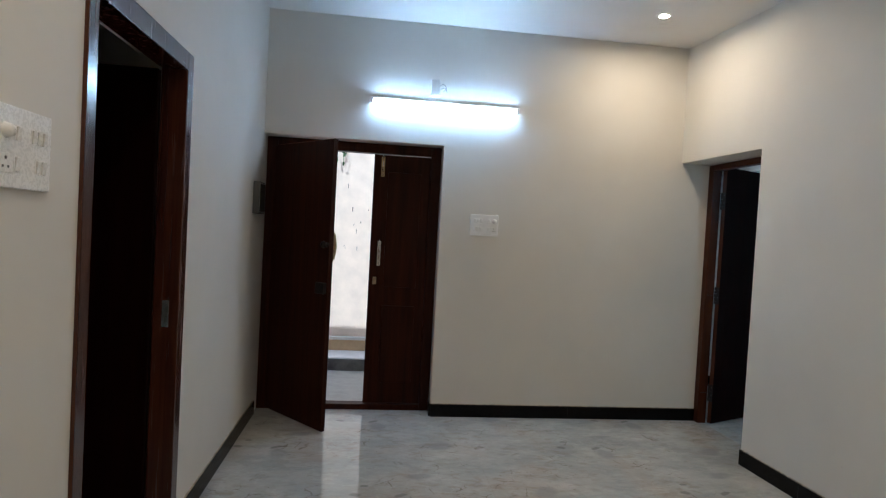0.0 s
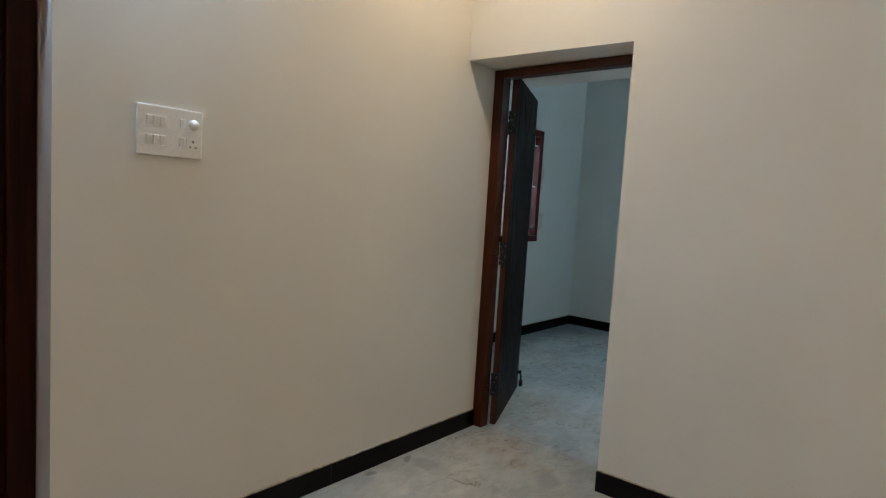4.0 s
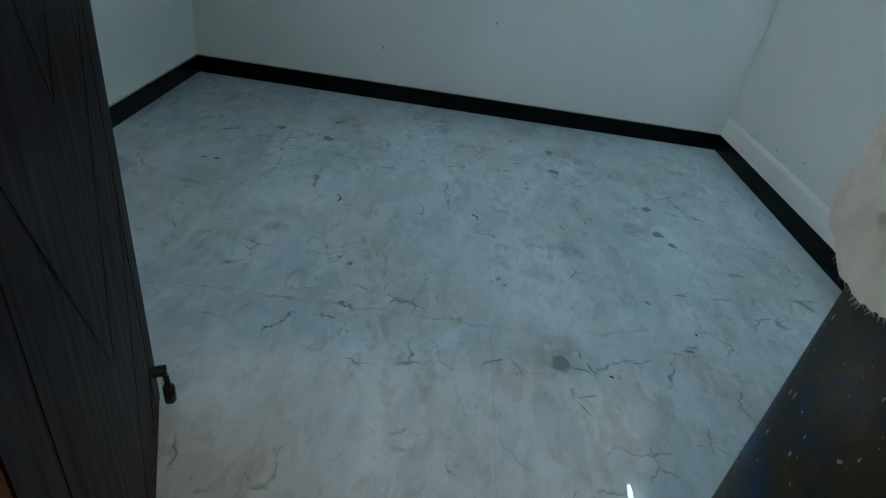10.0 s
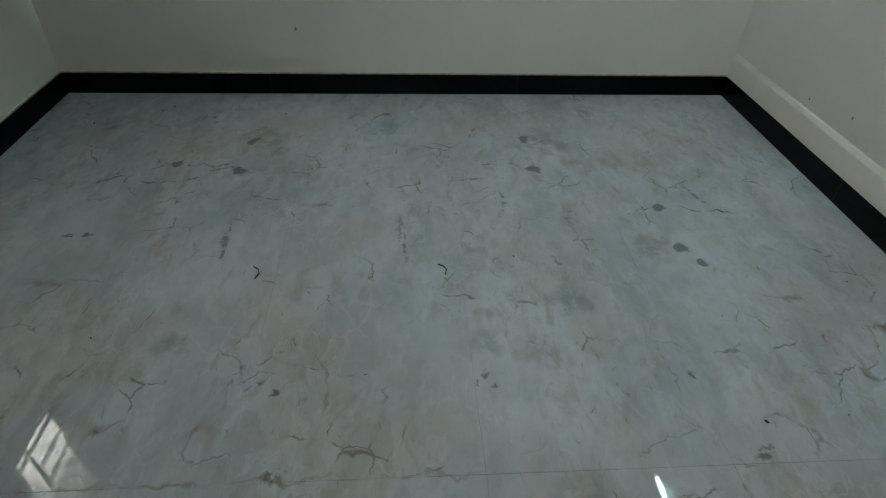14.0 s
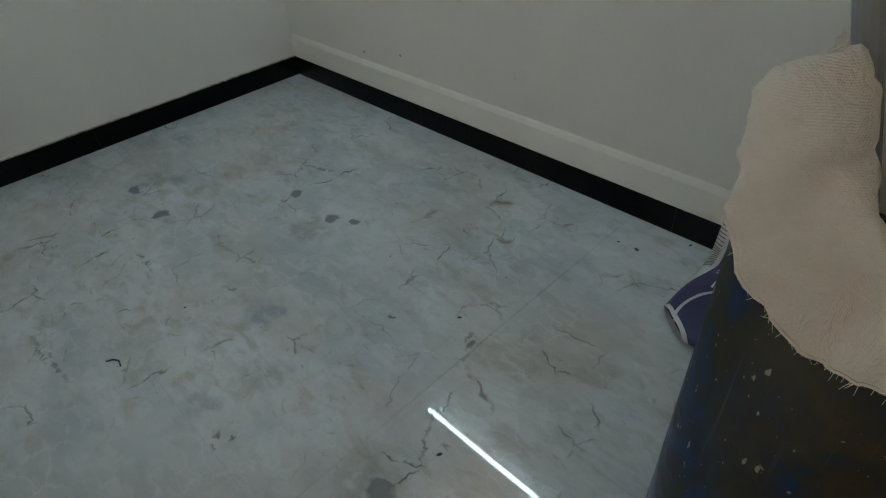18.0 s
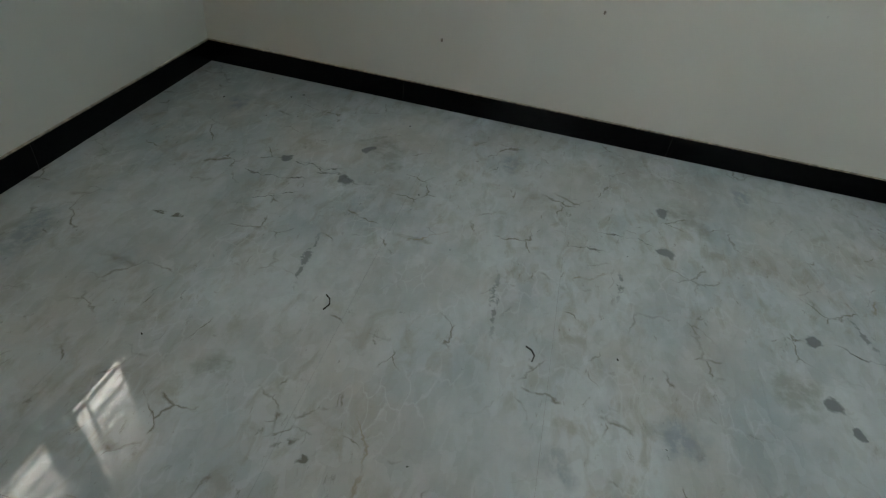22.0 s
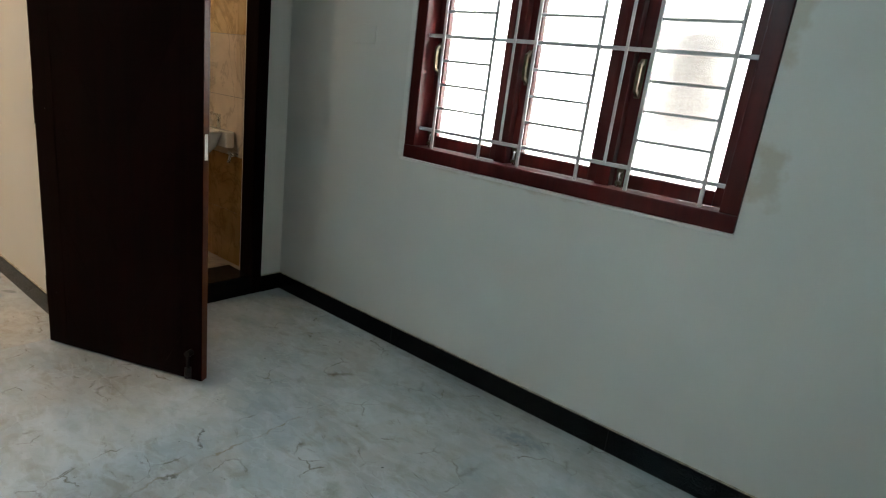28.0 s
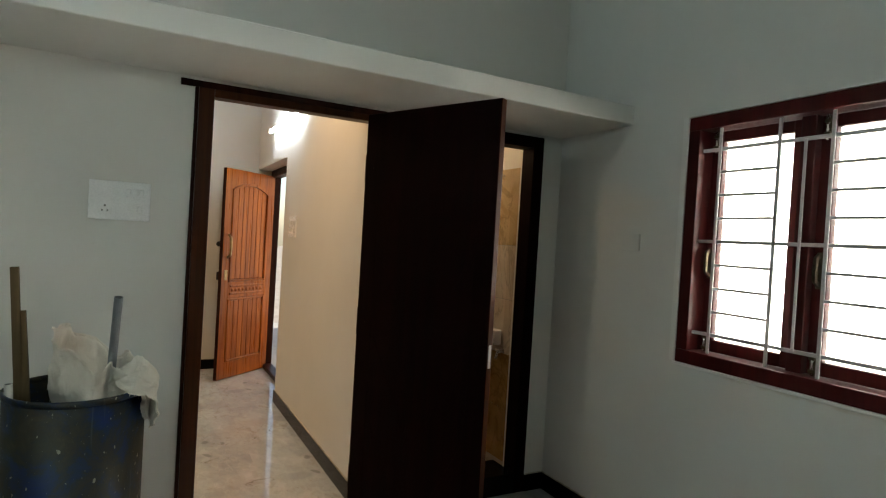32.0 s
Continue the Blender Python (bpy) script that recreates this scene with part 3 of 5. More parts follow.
# skirting
def skirting(name, pts, h=0.1, d=0.014):
    """Skirting along a line; the room lies to the left of the way it runs."""
    bm = bmesh.new()
    for (ax, ay), (bx, by) in zip(pts, pts[1:]):
        u = Vector((bx - ax, by - ay, 0)).normalized()
        n = Vector((-u.y, u.x, 0)) * d
        add_prism(bm, [(ax, ay), (bx, by), (bx + n.x, by + n.y), (ax + n.x, ay + n.y)], 0.0, h)
    ob = structure(name, bm, GRANITE, "polished black granite skirting", "skirting")
    bm = bmesh.new()
    for (ax, ay), (bx, by) in zip(pts, pts[1:]):
        u = Vector((bx - ax, by - ay, 0)).normalized()
        n = Vector((-u.y, u.x, 0)) * d * 0.6
        add_prism(bm, [(ax, ay), (bx, by), (bx + n.x, by + n.y), (ax + n.x, ay + n.y)], h, h + 0.0035)
    part("sealant", bm, SEALANT, ob, "thin pale line of filler along the top")
    # butt joints between the granite strips
    for (ax, ay), (bx, by) in zip(pts, pts[1:]):
        u = Vector((bx - ax, by - ay, 0))
        run = u.length
        u.normalize()
        n = Vector((-u.y, u.x, 0))
        k = 1.1
        while k < run - 0.2:
            p = Vector((ax, ay, 0)) + u * k
            q = [p - u * 0.0006, p + u * 0.0006, p + u * 0.0006 + n * (d + 0.0006), p - u * 0.0006 + n * (d + 0.0006)]
            bm = bmesh.new()
            add_prism(bm, [(v.x, v.y) for v in q], 0.001, h + 0.0004)
            part("joint", bm, JOINT, ob)
            k += 1.23
    return ob


skirting("baseboard_hall_north", [(0.245, 0.0), (-1.985, 0.0), (-1.985, 0.135)])
skirting("baseboard_hall_west", [(WX, 0.0), (WX, -1.77)])
skirting("baseboard_hall_west_south", [(WX, -2.735), (WX, -6.5)])
skirting("baseboard_hall_east", [(0.105, -2.55), (0.055, -0.918)])
skirting("baseboard_hall_corner", [(0.385, -2.55), (0.105, -2.55)])
skirting("baseboard_passage", [(3.2, -2.435), (0.385, -2.435)])
skirting("baseboard_bedroom_east", [(BE, BS), (BE, BN)])
skirting("baseboard_bedroom_north", [(BE - 0.014, BN), (BW, BN)])
skirting("baseboard_bedroom_south", [(BW, south(BW)), (BE - 0.014, south(BE - 0.014))])
skirting("baseboard_bedroom_west", [(BW, -0.93), (BW, south(BW) + 0.014)])
skirting("baseboard_bathroom_side", [(BW, BN - 0.014), (BW, 1.03)])

# ---- outside the main door ----
PLASTER_OUT = plain("sunlit_outer_plaster", (0.80, 0.66, 0.53), 0.85, 0, 0.08, 6, 0.4, 0.004)
CEMENT = plain("pale_cement", (0.82, 0.77, 0.745), 0.7, 0, 0.12, 5, 0.4, 0.003)
GROUND_MAT = plain("dusty_ground", (0.30, 0.26, 0.21), 0.95, 0, 0.2, 3, 0.5, 0.01)
structure("ground", box(-60, 60, -60, 60, -0.5, -0.16), GROUND_MAT, "dusty ground around the house", "ground")
structure("porch_floor", box(-3.6, -1.5, 0.23, 1.47, -0.15, -0.02), CEMENT, "pale cement porch floor", "porch")
kerb = structure("porch_step", box(-3.6, -1.5, 1.47, 1.86, -0.15, 0.12, 0.006), CEMENT, "pale stone kerb with a dark riser at the foot of the outer wall", "kerb")
for k in range(3):
    part("riser_slab", box(-3.6 + k * 0.7, -2.902 + k * 0.7, 1.455, 1.4695, -0.02, 0.108, 0.002), plain("grey_veined_riser", (0.13, 0.125, 0.11), 0.4, 0, 0.5, 7), kerb, "dark grey veined stone riser")
structure("wall_compound", box(-5.5, -1.2, 1.86, 2.06, -0.2, 3.4), PLASTER_OUT, "sunlit pinkish plaster boundary wall with dark streaks", "wall")
# ---- lamps ----
def tube_light(name, m, length, glowing, label):
    t = thing(name, label, "tube light", m)
    part("batten", box(-length / 2 - 0.02, length / 2 + 0.02, -0.012, 0.018, -0.018, 0.018, 0.004), PLASTIC, t, "white plastic batten")
    part("tube", cyl((-length / 2, -0.026, -0.016), (length / 2, -0.026, -0.016), 0.014, 14), glowing, t, "glowing white tube", True)
    for s in (-1, 1):
        part("end_cap", box(s * (length / 2 + 0.012) - 0.012, s * (length / 2 + 0.012) + 0.012, -0.044, -0.010, -0.033, 0.012, 0.004), PLASTIC, t)
    return t


tube_light("tube_light", pose(-1.994, -0.019, 2.463), 1.12, TUBE_COOL, "lit cool white tube light on the hall wall")
tube_light("tube_light", pose(2.26, south(2.26) + 0.0205, 2.31, 0, 0, 180), 1.06, TUBE_BED, "lit daylight tube light high on the bedroom wall")
jb = thing("junction_box", "small white plastic wiring box with loose wires above the tube light", "junction box", pose(-2.08, -0.02, 2.585))
part("case", box(-0.035, 0.035, -0.02, 0.02, -0.065, 0.065, 0.006, 2), PLASTIC, jb)
for k, pts in enumerate(([(0.03, -0.01, 0.02), (0.06, -0.03, 0.03), (0.085, -0.03, 0.0), (0.06, -0.02, -0.03)], [(0.03, -0.01, -0.01), (0.07, -0.04, 0.0), (0.09, -0.03, -0.035)])):
    part("wire", sweep(pts, 0.004, 0.004, (0.3, 1, 0.2)), PLASTIC_GREY, jb, "thin loose wire")


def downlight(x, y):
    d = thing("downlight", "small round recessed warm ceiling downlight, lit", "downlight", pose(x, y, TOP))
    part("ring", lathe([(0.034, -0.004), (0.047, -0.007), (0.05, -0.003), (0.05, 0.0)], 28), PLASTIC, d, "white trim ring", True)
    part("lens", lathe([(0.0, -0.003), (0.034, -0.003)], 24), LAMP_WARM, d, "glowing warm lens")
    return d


# first one is known; the other three are unseen additions that warm the hall
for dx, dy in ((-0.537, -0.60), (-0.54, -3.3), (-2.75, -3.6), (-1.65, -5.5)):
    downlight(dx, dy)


# ---- doors ----
def tower_bolt(parent, x, y, z, length=0.16, side=-1, material=BRASS):
    tb = part("tower_bolt", box(x - 0.014, x + 0.014, y - 0.003, y + 0.003, z - length / 2, z + length / 2, 0.001), material, parent, "metal tower bolt")
    part("rod", cyl((x, y + side * 0.01, z - length * 0.45), (x, y + side * 0.01, z + length * 0.55), 0.006, 10), CHROME, tb, smooth=True)
    for k in (-0.3, 0.0, 0.35):
        part("guide", box(x - 0.012, x + 0.012, y + min(0, side * 0.018), y + max(0, side * 0.018), z + k * length - 0.008, z + k * length + 0.008, 0.002), material, tb)
    part("knob", cyl((x, y + side * 0.012, z + 0.02), (x + 0.014, y + side * 0.03, z + 0.02), 0.004, 8), CHROME, tb, smooth=True)


def frame_section(bm, x0, x1, y0, y1, z0, z1):
    add_box(bm, x0, x1, y0, y1, z0, z1, 0.004, 2)
    return bm


# main entrance: hardwood frame, one leaf shut and one leaf standing open into the hall
door_1 = thing("door_1", "double-leaf carved teak main door, one leaf ajar", "door", pose(0, 0, 0), kind="structure")
part("door_jamb", frame_section(bmesh.new(), -3.358, -3.276, 0.137, 0.228, 0.0, 2.148), WOOD_DARK, door_1)
part("door_jamb", frame_section(bmesh.new(), -2.067, -1.987, 0.137, 0.228, 0.0, 2.148), WOOD_DARK, door_1)
part("door_head", frame_section(bmesh.new(), -3.276, -2.067, 0.137, 0.228, 2.072, 2.148), WOOD_DARK, door_1)
part("door_sill", frame_section(bmesh.new(), -3.276, -2.067, 0.137, 0.228, 0.0, 0.045), WOOD_DARK, door_1)


def carved_leaf(w, h, name, parent, m, mirror=False):
    """A door leaf, hinge at x = 0, outer carved face towards +y."""
    core = part(name, box(0, w, -0.008, 0.008, 0, h, 0.001), WOOD_TEAK, parent, "teak leaf with an arched fluted panel")
    core.matrix_world = m
    part("inner_face", box(0.003, w - 0.003, -0.017, -0.008, 0.003, h - 0.003, 0.003), WOOD_DARK, core, "dark stained inner face")
    st = 0.10
    for x0, x1 in ((0, st), (w - st, w)):
        part("stile", box(x0, x1, 0.0081, 0.02, 0, h, 0.003), WOOD_TEAK, core)
    for z0, z1 in ((0, 0.16), (0.80, 0.96)):
        part("rail", box(st, w - st, 0.0081, 0.02, z0, z1, 0.003), WOOD_TEAK, core)
    # arched top rail
    bm = bmesh.new()
    n, half, cx = 14, (w - 2 * st) / 2, w / 2
    rise, zt = 0.075, h - 0.12
    lo, hi = [], []
    for y in (0.0081, 0.02):
        lo.append([bm.verts.new((cx - half + 2 * half * i / n, y, zt - rise * ((2 * i / n - 1) ** 2))) for i in range(n + 1)])
        hi.append([bm.verts.new((cx - half + 2 * half * i / n, y, h)) for i in range(n + 1)])
    for i in range(n):
        bm.faces.new((lo[1][i], lo[1][i + 1], hi[1][i + 1], hi[1][i]))
        bm.faces.new((lo[0][i], lo[0][i + 1], lo[1][i + 1], lo[1][i]))
    bmesh.ops.recalc_face_normals(bm, faces=bm.faces)
    part("top_rail", bm, WOOD_TEAK, core)
    # moulding along the arch and round the panels
    arch = [(cx - half + 0.012 + (2 * half - 0.024) * i / n, 0.02, zt - 0.012 - rise * ((2 * i / n - 1) ** 2)) for i in range(n + 1)]
    part("arch_moulding", sweep(arch, 0.026, 0.024, (0, 1, 0)), WOOD_TEAK, core, smooth=False)
    for x in (st + 0.01, w - st - 0.01):
        part("moulding", box(x - 0.012, x + 0.012, 0.0082, 0.032, 0.96, zt - rise, 0.004), WOOD_TEAK, core)
        part("moulding", box(x - 0.012, x + 0.012, 0.0082, 0.032, 0.165, 0.79, 0.004), WOOD_TEAK, core)
    for z in (0.972, 0.172, 0.783, 0.842, 0.918):
        part("moulding", box(st + 0.02, w - st - 0.02, 0.0082, 0.032, z - 0.009, z + 0.009, 0.004), WOOD_TEAK, core)
    flutes = 7
    fw = (w - 2 * st - 0.05) / flutes
    for i in range(flutes):
        x = st + 0.025 + fw * i
        top = zt - 0.03 - rise * ((2 * (x + fw / 2 - cx) / (2 * half)) ** 2)
        part("flute", box(x + 0.003, x + fw - 0.003, 0.0082, 0.015, 0.985, top, 0.005, 2), WOOD_TEAK, core)
        part("flute", box(x + 0.003, x + fw - 0.003, 0.0082, 0.015, 0.185, 0.770, 0.005, 2), WOOD_TEAK, core)
    for i in range(9):
        x = st + 0.03 + (w - 2 * st - 0.06) * (i + 0.5) / 9
        bm = lathe([(0.0, 0.012), (0.012, 0.008), (0.02, 0.0)], 10, pose(x, 0.02, 0.88, -90, 0, 0))
        part("rosette", bm, WOOD_TEAK, core, "small carved rosette", True)
    return core


tip, hin = Vector((-2.795, -0.408)), Vector((-3.284, 0.152))
leaf_w = (tip - hin).length
leaf_m = Matrix.Translation((hin.x, hin.y, 0.008)) @ pose(0, 0, 0, 0, 0, math.degrees(math.atan2(tip.y - hin.y, tip.x - hin.x)))
leafA = carved_leaf(leaf_w, 2.075, "door_leaf", door_1, leaf_m)
bm = sweep([(leaf_w - 0.055, 0.03, 1.20), (leaf_w - 0.055, 0.065, 1.23), (leaf_w - 0.05, 0.075, 1.31), (leaf_w - 0.055, 0.065, 1.40), (leaf_w - 0.055, 0.03, 1.43)], 0.022, 0.012, (1, 0, 0))
part("pull_handle", bm, BRASS, leafA, "curved brass pull handle")
part("lock_plate", box(leaf_w - 0.075, leaf_w - 0.035, 0.02, 0.026, 0.98, 1.08, 0.002), BRASS, leafA, "brass lock plate")
part("inner_knob", lathe([(0.0, 0.05), (0.022, 0.045), (0.026, 0.03), (0.012, 0.012), (0.02, 0.0)], 16, pose(leaf_w - 0.02, -0.017, 1.33, 90, 0, 0)), BLACK_IRON, leafA, "dark round pull", True)
part("rim_lock", box(leaf_w - 0.10, leaf_w - 0.005, -0.05, -0.017, 0.98, 1.06, 0.006, 2), BLACK_IRON, leafA, "dark metal rim lock")
part("edge_band", box(leaf_w - 0.0004, leaf_w + 0.0012, -0.0165, 0.0195, 0.001, 2.074), WOOD_DARK, leafA, "dark stained edge")
leafB = part("door_leaf", box(-2.505, -2.065, 0.170, 0.210, 0.05, 2.066, 0.003), WOOD_DARK, door_1, "shut dark stained leaf")
part("panel", box(-2.407, -2.141, 0.163, 0.170, 0.22, 0.85, 0.006, 2), WOOD_DARK, leafB)
part("panel", box(-2.407, -2.141, 0.163, 0.170, 1.0, 1.93, 0.006, 2), WOOD_DARK, leafB)
part("astragal", box(-2.524, -2.482, 0.155, 0.170, 0.05, 2.066, 0.004), WOOD_DARK, leafB)
tower_bolt(leafB, -2.452, 0.165, 1.27, 0.2, -1, CHROME)
tower_bolt(leafB, -2.452, 0.165, 1.97, 0.16, -1, BRASS)
part("keeper", box(-2.492, -2.462, 0.145, 0.155, 1.02, 1.08, 0.002), BRASS, leafB)

# bedroom door: frame at the far side of the recess, leaf standing open into the bedroom
door_2 = thing("door_2", "open dark brown bedroom door in a heavy wooden frame", "door", pose(0, 0, 0), kind="structure")
FX0, FX1 = 0.245, 0.318
WOOD_FRAME = wood("brown_frame_wood", (0.030, 0.006, 0.0012), (0.085, 0.022, 0.0045), 0.36, 2, 0.0)
WOOD_FRAME.node_tree.nodes["Principled BSDF"].inputs["Specular IOR Level"].default_value = 0.2
part("door_jamb", frame_section(bmesh.new(), FX0, FX1, -0.068, -0.002, 0, 2.14), WOOD_FRAME, door_2)
part("door_jamb", frame_section(bmesh.new(), FX0, FX1, -0.908, -0.842, 0, 2.14), WOOD_FRAME, door_2)
part("door_head", frame_section(bmesh.new(), FX0, FX1, -0.842, -0.068, 2.094, 2.14), WOOD_FRAME, door_2)
part("door_head_horn", frame_section(bmesh.new(), BW + 0.002, FX1 + 0.004, -0.985, -0.002, 2.128, 2.158), WOOD_DARK, door_2)
part("jamb_cover", frame_section(bmesh.new(), BW + 0.002, FX1 + 0.002, -0.925, -0.909, 0, 2.128), WOOD_DARK, door_2)
for z in (0.28, 1.12, 1.85):
    part("frame_bolt", cyl((0.243, -0.035, z), (0.247, -0.035, z), 0.006, 8), BLACK_IRON, door_2)
L_h, L_t = Vector((0.340, -0.110)), Vector((1.083, 0.214))
lw = (L_t - L_h).length
ang = math.degrees(math.atan2(L_t.y - L_h.y, L_t.x - L_h.x))
lm = Matrix.Translation((L_h.x, L_h.y, 0.008)) @ pose(0, 0, 0, 0, 0, ang)
leaf = part("door_leaf", box(0, lw, 0.0, 0.036, 0, 2.115, 0.003), WOOD_BLACK, door_2, "dark flush leaf with grooved chevron lines")
leaf.matrix_world = lm
# grooved face: boards between V grooves
bm = bmesh.new()
for x in (0.10, lw - 0.10):
    add_box(bm, x - 0.0015, x + 0.0015, -0.0014, -0.0004, 0.02, 2.095)
for i in range(7):
    z0 = -0.35 + i * 0.42
    for s in (1, -1):
        xa, xb = (0.10, lw / 2) if s > 0 else (lw - 0.10, lw / 2)
        za, zb = z0 + 0.55, z0
        pts = []
        for k in range(9):
            z = za + (zb - za) * k / 8
            if 0.02 <= z <= 2.09:
                pts.append((xa + (xb - xa) * k / 8, -0.001, z))
        if len(pts) > 1:
            w2 = sweep(pts, 0.003, 0.0008, (0, 1, 0))
            me_tmp = bpy.data.meshes.new("t")
            w2.to_mesh(me_tmp)
            w2.free()
            bm.from_mesh(me_tmp)
            bpy.data.meshes.remove(me_tmp)
part("groove_lines", bm, WOOD_BLACK, leaf, "faint chevron grooves")
part("lock_faceplate", box(lw + 0.0005, lw + 0.003, 0.008, 0.026, 0.96, 1.06, 0.0005), STEEL, leaf, "bare steel lock faceplate")
for x0, x1 in ((-0.0012, 0.0004), (lw - 0.0004, lw + 0.0012)):
    part("edge_band", box(x0, x1, 0.002, 0.034, 0.003, 2.112), WOOD_FRAME, leaf, "lighter reddish wood along the edge")
stop = part("door_stopper", cyl((lw - 0.05, 0.0, 0.13), (lw - 0.05, -0.03, 0.13), 0.014, 12), BLACK_IRON, leaf, "black metal door stopper")
part("arm", sweep([(lw - 0.05, -0.022, 0.135), (lw - 0.047, -0.027, 0.10), (lw - 0.045, -0.028, 0.065)], 0.012, 0.01, (1, 0, 0)), BLACK_IRON, stop)
part("rubber_foot", cyl((lw - 0.045, -0.028, 0.07), (lw - 0.045, -0.028, 0.025), 0.014, 12), BLACK_IRON, stop, smooth=True)
inv = leaf.matrix_world.inverted()
kx, ky, _ = inv @ Vector((0.326, -0.074, 0))
for z in (0.25, 1.06, 1.84):
    hg = part("hinge", box(-0.0042, -0.0012, 0.001, 0.034, z - 0.07, z + 0.07, 0.0008), BLACK_IRON, leaf, "black oxidised butt hinge")
    part("strap", sweep([(kx, ky, z), (-0.003, 0.030, z)], 0.14, 0.003, (0, 0, 1)), BLACK_IRON, hg)
    for k in range(5):
        z0 = z - 0.07 + k * 0.0285
        part("knuckle", cyl((kx, ky, z0), (kx, ky, z0 + 0.0255), 0.008, 12), BLACK_IRON, hg, smooth=True)
    for k in (-1, -0.33, 0.33, 1):
        y = 0.018 + 0.007 * (1 if k in (-1, 0.33) else -1)
        part("screw", cyl((-0.0052, y, z + k * 0.048), (-0.0040, y, z + k * 0.048), 0.004, 8), PLASTIC_GREY, hg)

# side room door in the hall's west wall
door_3 = thing("door_3", "open dark wooden side room door in a polished frame", "door", pose(0, 0, 0), kind="structure")
POLISHED = wood("polished_dark_frame", (0.03, 0.008, 0.005), (0.085, 0.026, 0.012), 0.2, 2, 0.6)
for y0, y1 in ((-2.735, -2.672), (-1.845, -1.77)):
    part("door_jamb", frame_section(bmesh.new(), WX - 0.10, WX + 0.012, y0, y1, 0, 2.20), POLISHED, door_3)
part("door_head", frame_section(bmesh.new(), WX - 0.10, WX + 0.012, -2.672, -1.845, 2.12, 2.20), POLISHED, door_3)
part("door_leaf", box(WX - 0.10 - 0.80, WX - 0.10, -1.882, -1.846, 0.01, 2.11, 0.003), WOOD_BLACK, door_3, "dark leaf swung into the unlit room")
part("strike_plate", box(WX - 0.06, WX - 0.03, -1.848, -1.8445, 0.98, 1.10, 0.001), CHROME, door_3, "worn metal strike plate")

# bathroom door frame
door_4 = thing("door_4", "dark wooden bathroom door frame with a raised sill", "door", pose(0, 0, 0), kind="structure")
part("door_jamb", frame_section(bmesh.new(), 0.20, BW + 0.012, 0.272, 0.335, 0, 2.158), WOOD_BLACK, door_4)
part("door_jamb", frame_section(bmesh.new(), 0.20, BW + 0.012, 0.955, 1.028, 0, 2.158), WOOD_BLACK, door_4)
part("door_head", frame_section(bmesh.new(), 0.20, BW + 0.012, 0.335, 0.955, 2.09, 2.158), WOOD_BLACK, door_4)
part("door_sill", frame_section(bmesh.new(), 0.08, BW + 0.012, 0.335, 0.955, 0, 0.12), GRANITE, door_4, "black granite sill")
# ---- bedroom window ----
def frosted():
    m, n, l, b = mat("obscured_glass")
    nt = m.node_tree
    v = coords(nt, "Object")
    b.inputs["Base Color"].default_value = (0.97, 0.98, 0.97, 1)
    b.inputs["Transmission Weight"].default_value = 1.0
    b.inputs["Roughness"].default_value = 0.26
    b.inputs["IOR"].default_value = 1.45
    h = noise_node(nt, v, 90.0, 3, 0.5, 0.6)
    bump(nt, h, 0.35, 0.004, b)
    return m


GLASS = frosted()
WX0, WX1, WZ0, WZ1 = 1.235, 2.79, 0.992, 2.156
window_1 = thing("window_1", "barred three-casement red-brown wooden window with frosted panes", "window", pose(0, 0, 0), kind="structure")
part("window_frame", frame_section(bmesh.new(), WX0 + 0.012, WX1 - 0.003, BN - 0.004, BN + 0.14, WZ0 + 0.004, WZ0 + 0.066), WOOD_RED, window_1, "red-brown bottom rail with dust")
part("window_frame", frame_section(bmesh.new(), WX0 + 0.012, WX1 - 0.003, BN - 0.002, BN + 0.14, WZ1 - 0.066, WZ1 - 0.004), WOOD_RED, window_1)
part("window_frame", frame_section(bmesh.new(), WX0 + 0.012, WX0 + 0.072, BN - 0.002, BN + 0.14, WZ0 + 0.066, WZ1 - 0.066), WOOD_RED, window_1)
part("window_frame", frame_section(bmesh.new(), WX1 - 0.065, WX1 - 0.003, BN - 0.002, BN + 0.14, WZ0 + 0.066, WZ1 - 0.066), WOOD_RED, window_1)
part("window_sill", box(WX0 - 0.002, WX1 + 0.002, BN - 0.006, BN + 0.02, WZ0 - 0.012, WZ0 + 0.003, 0.003), CEIL, window_1, "thin ragged plaster sill")
part("plaster_edge", box(WX0 - 0.020, WX0 + 0.011, BN - 0.007, BN + 0.10, WZ0 + 0.004, WZ1, 0.002), CEIL, window_1, "white plaster reveal")
inner0, inner1 = WX0 + 0.072, WX1 - 0.065
mullions = (1.771, 2.262)
for x in mullions:
    part("mullion", frame_section(bmesh.new(), x - 0.03, x + 0.03, BN + 0.055, BN + 0.14, WZ0 + 0.066, WZ1 - 0.066), WOOD_RED, window_1)
spans = ((inner0, mullions[0] - 0.03), (mullions[0] + 0.03, mullions[1] - 0.03), (mullions[1] + 0.03, inner1))
sz0, sz1 = WZ0 + 0.068, WZ1 - 0.068
CY0, CY1 = BN + 0.09, BN + 0.128
GREEN_BRASS = plain("tarnished_brass", (0.12, 0.10, 0.065), 0.48, 0.9, 0.3, 50)
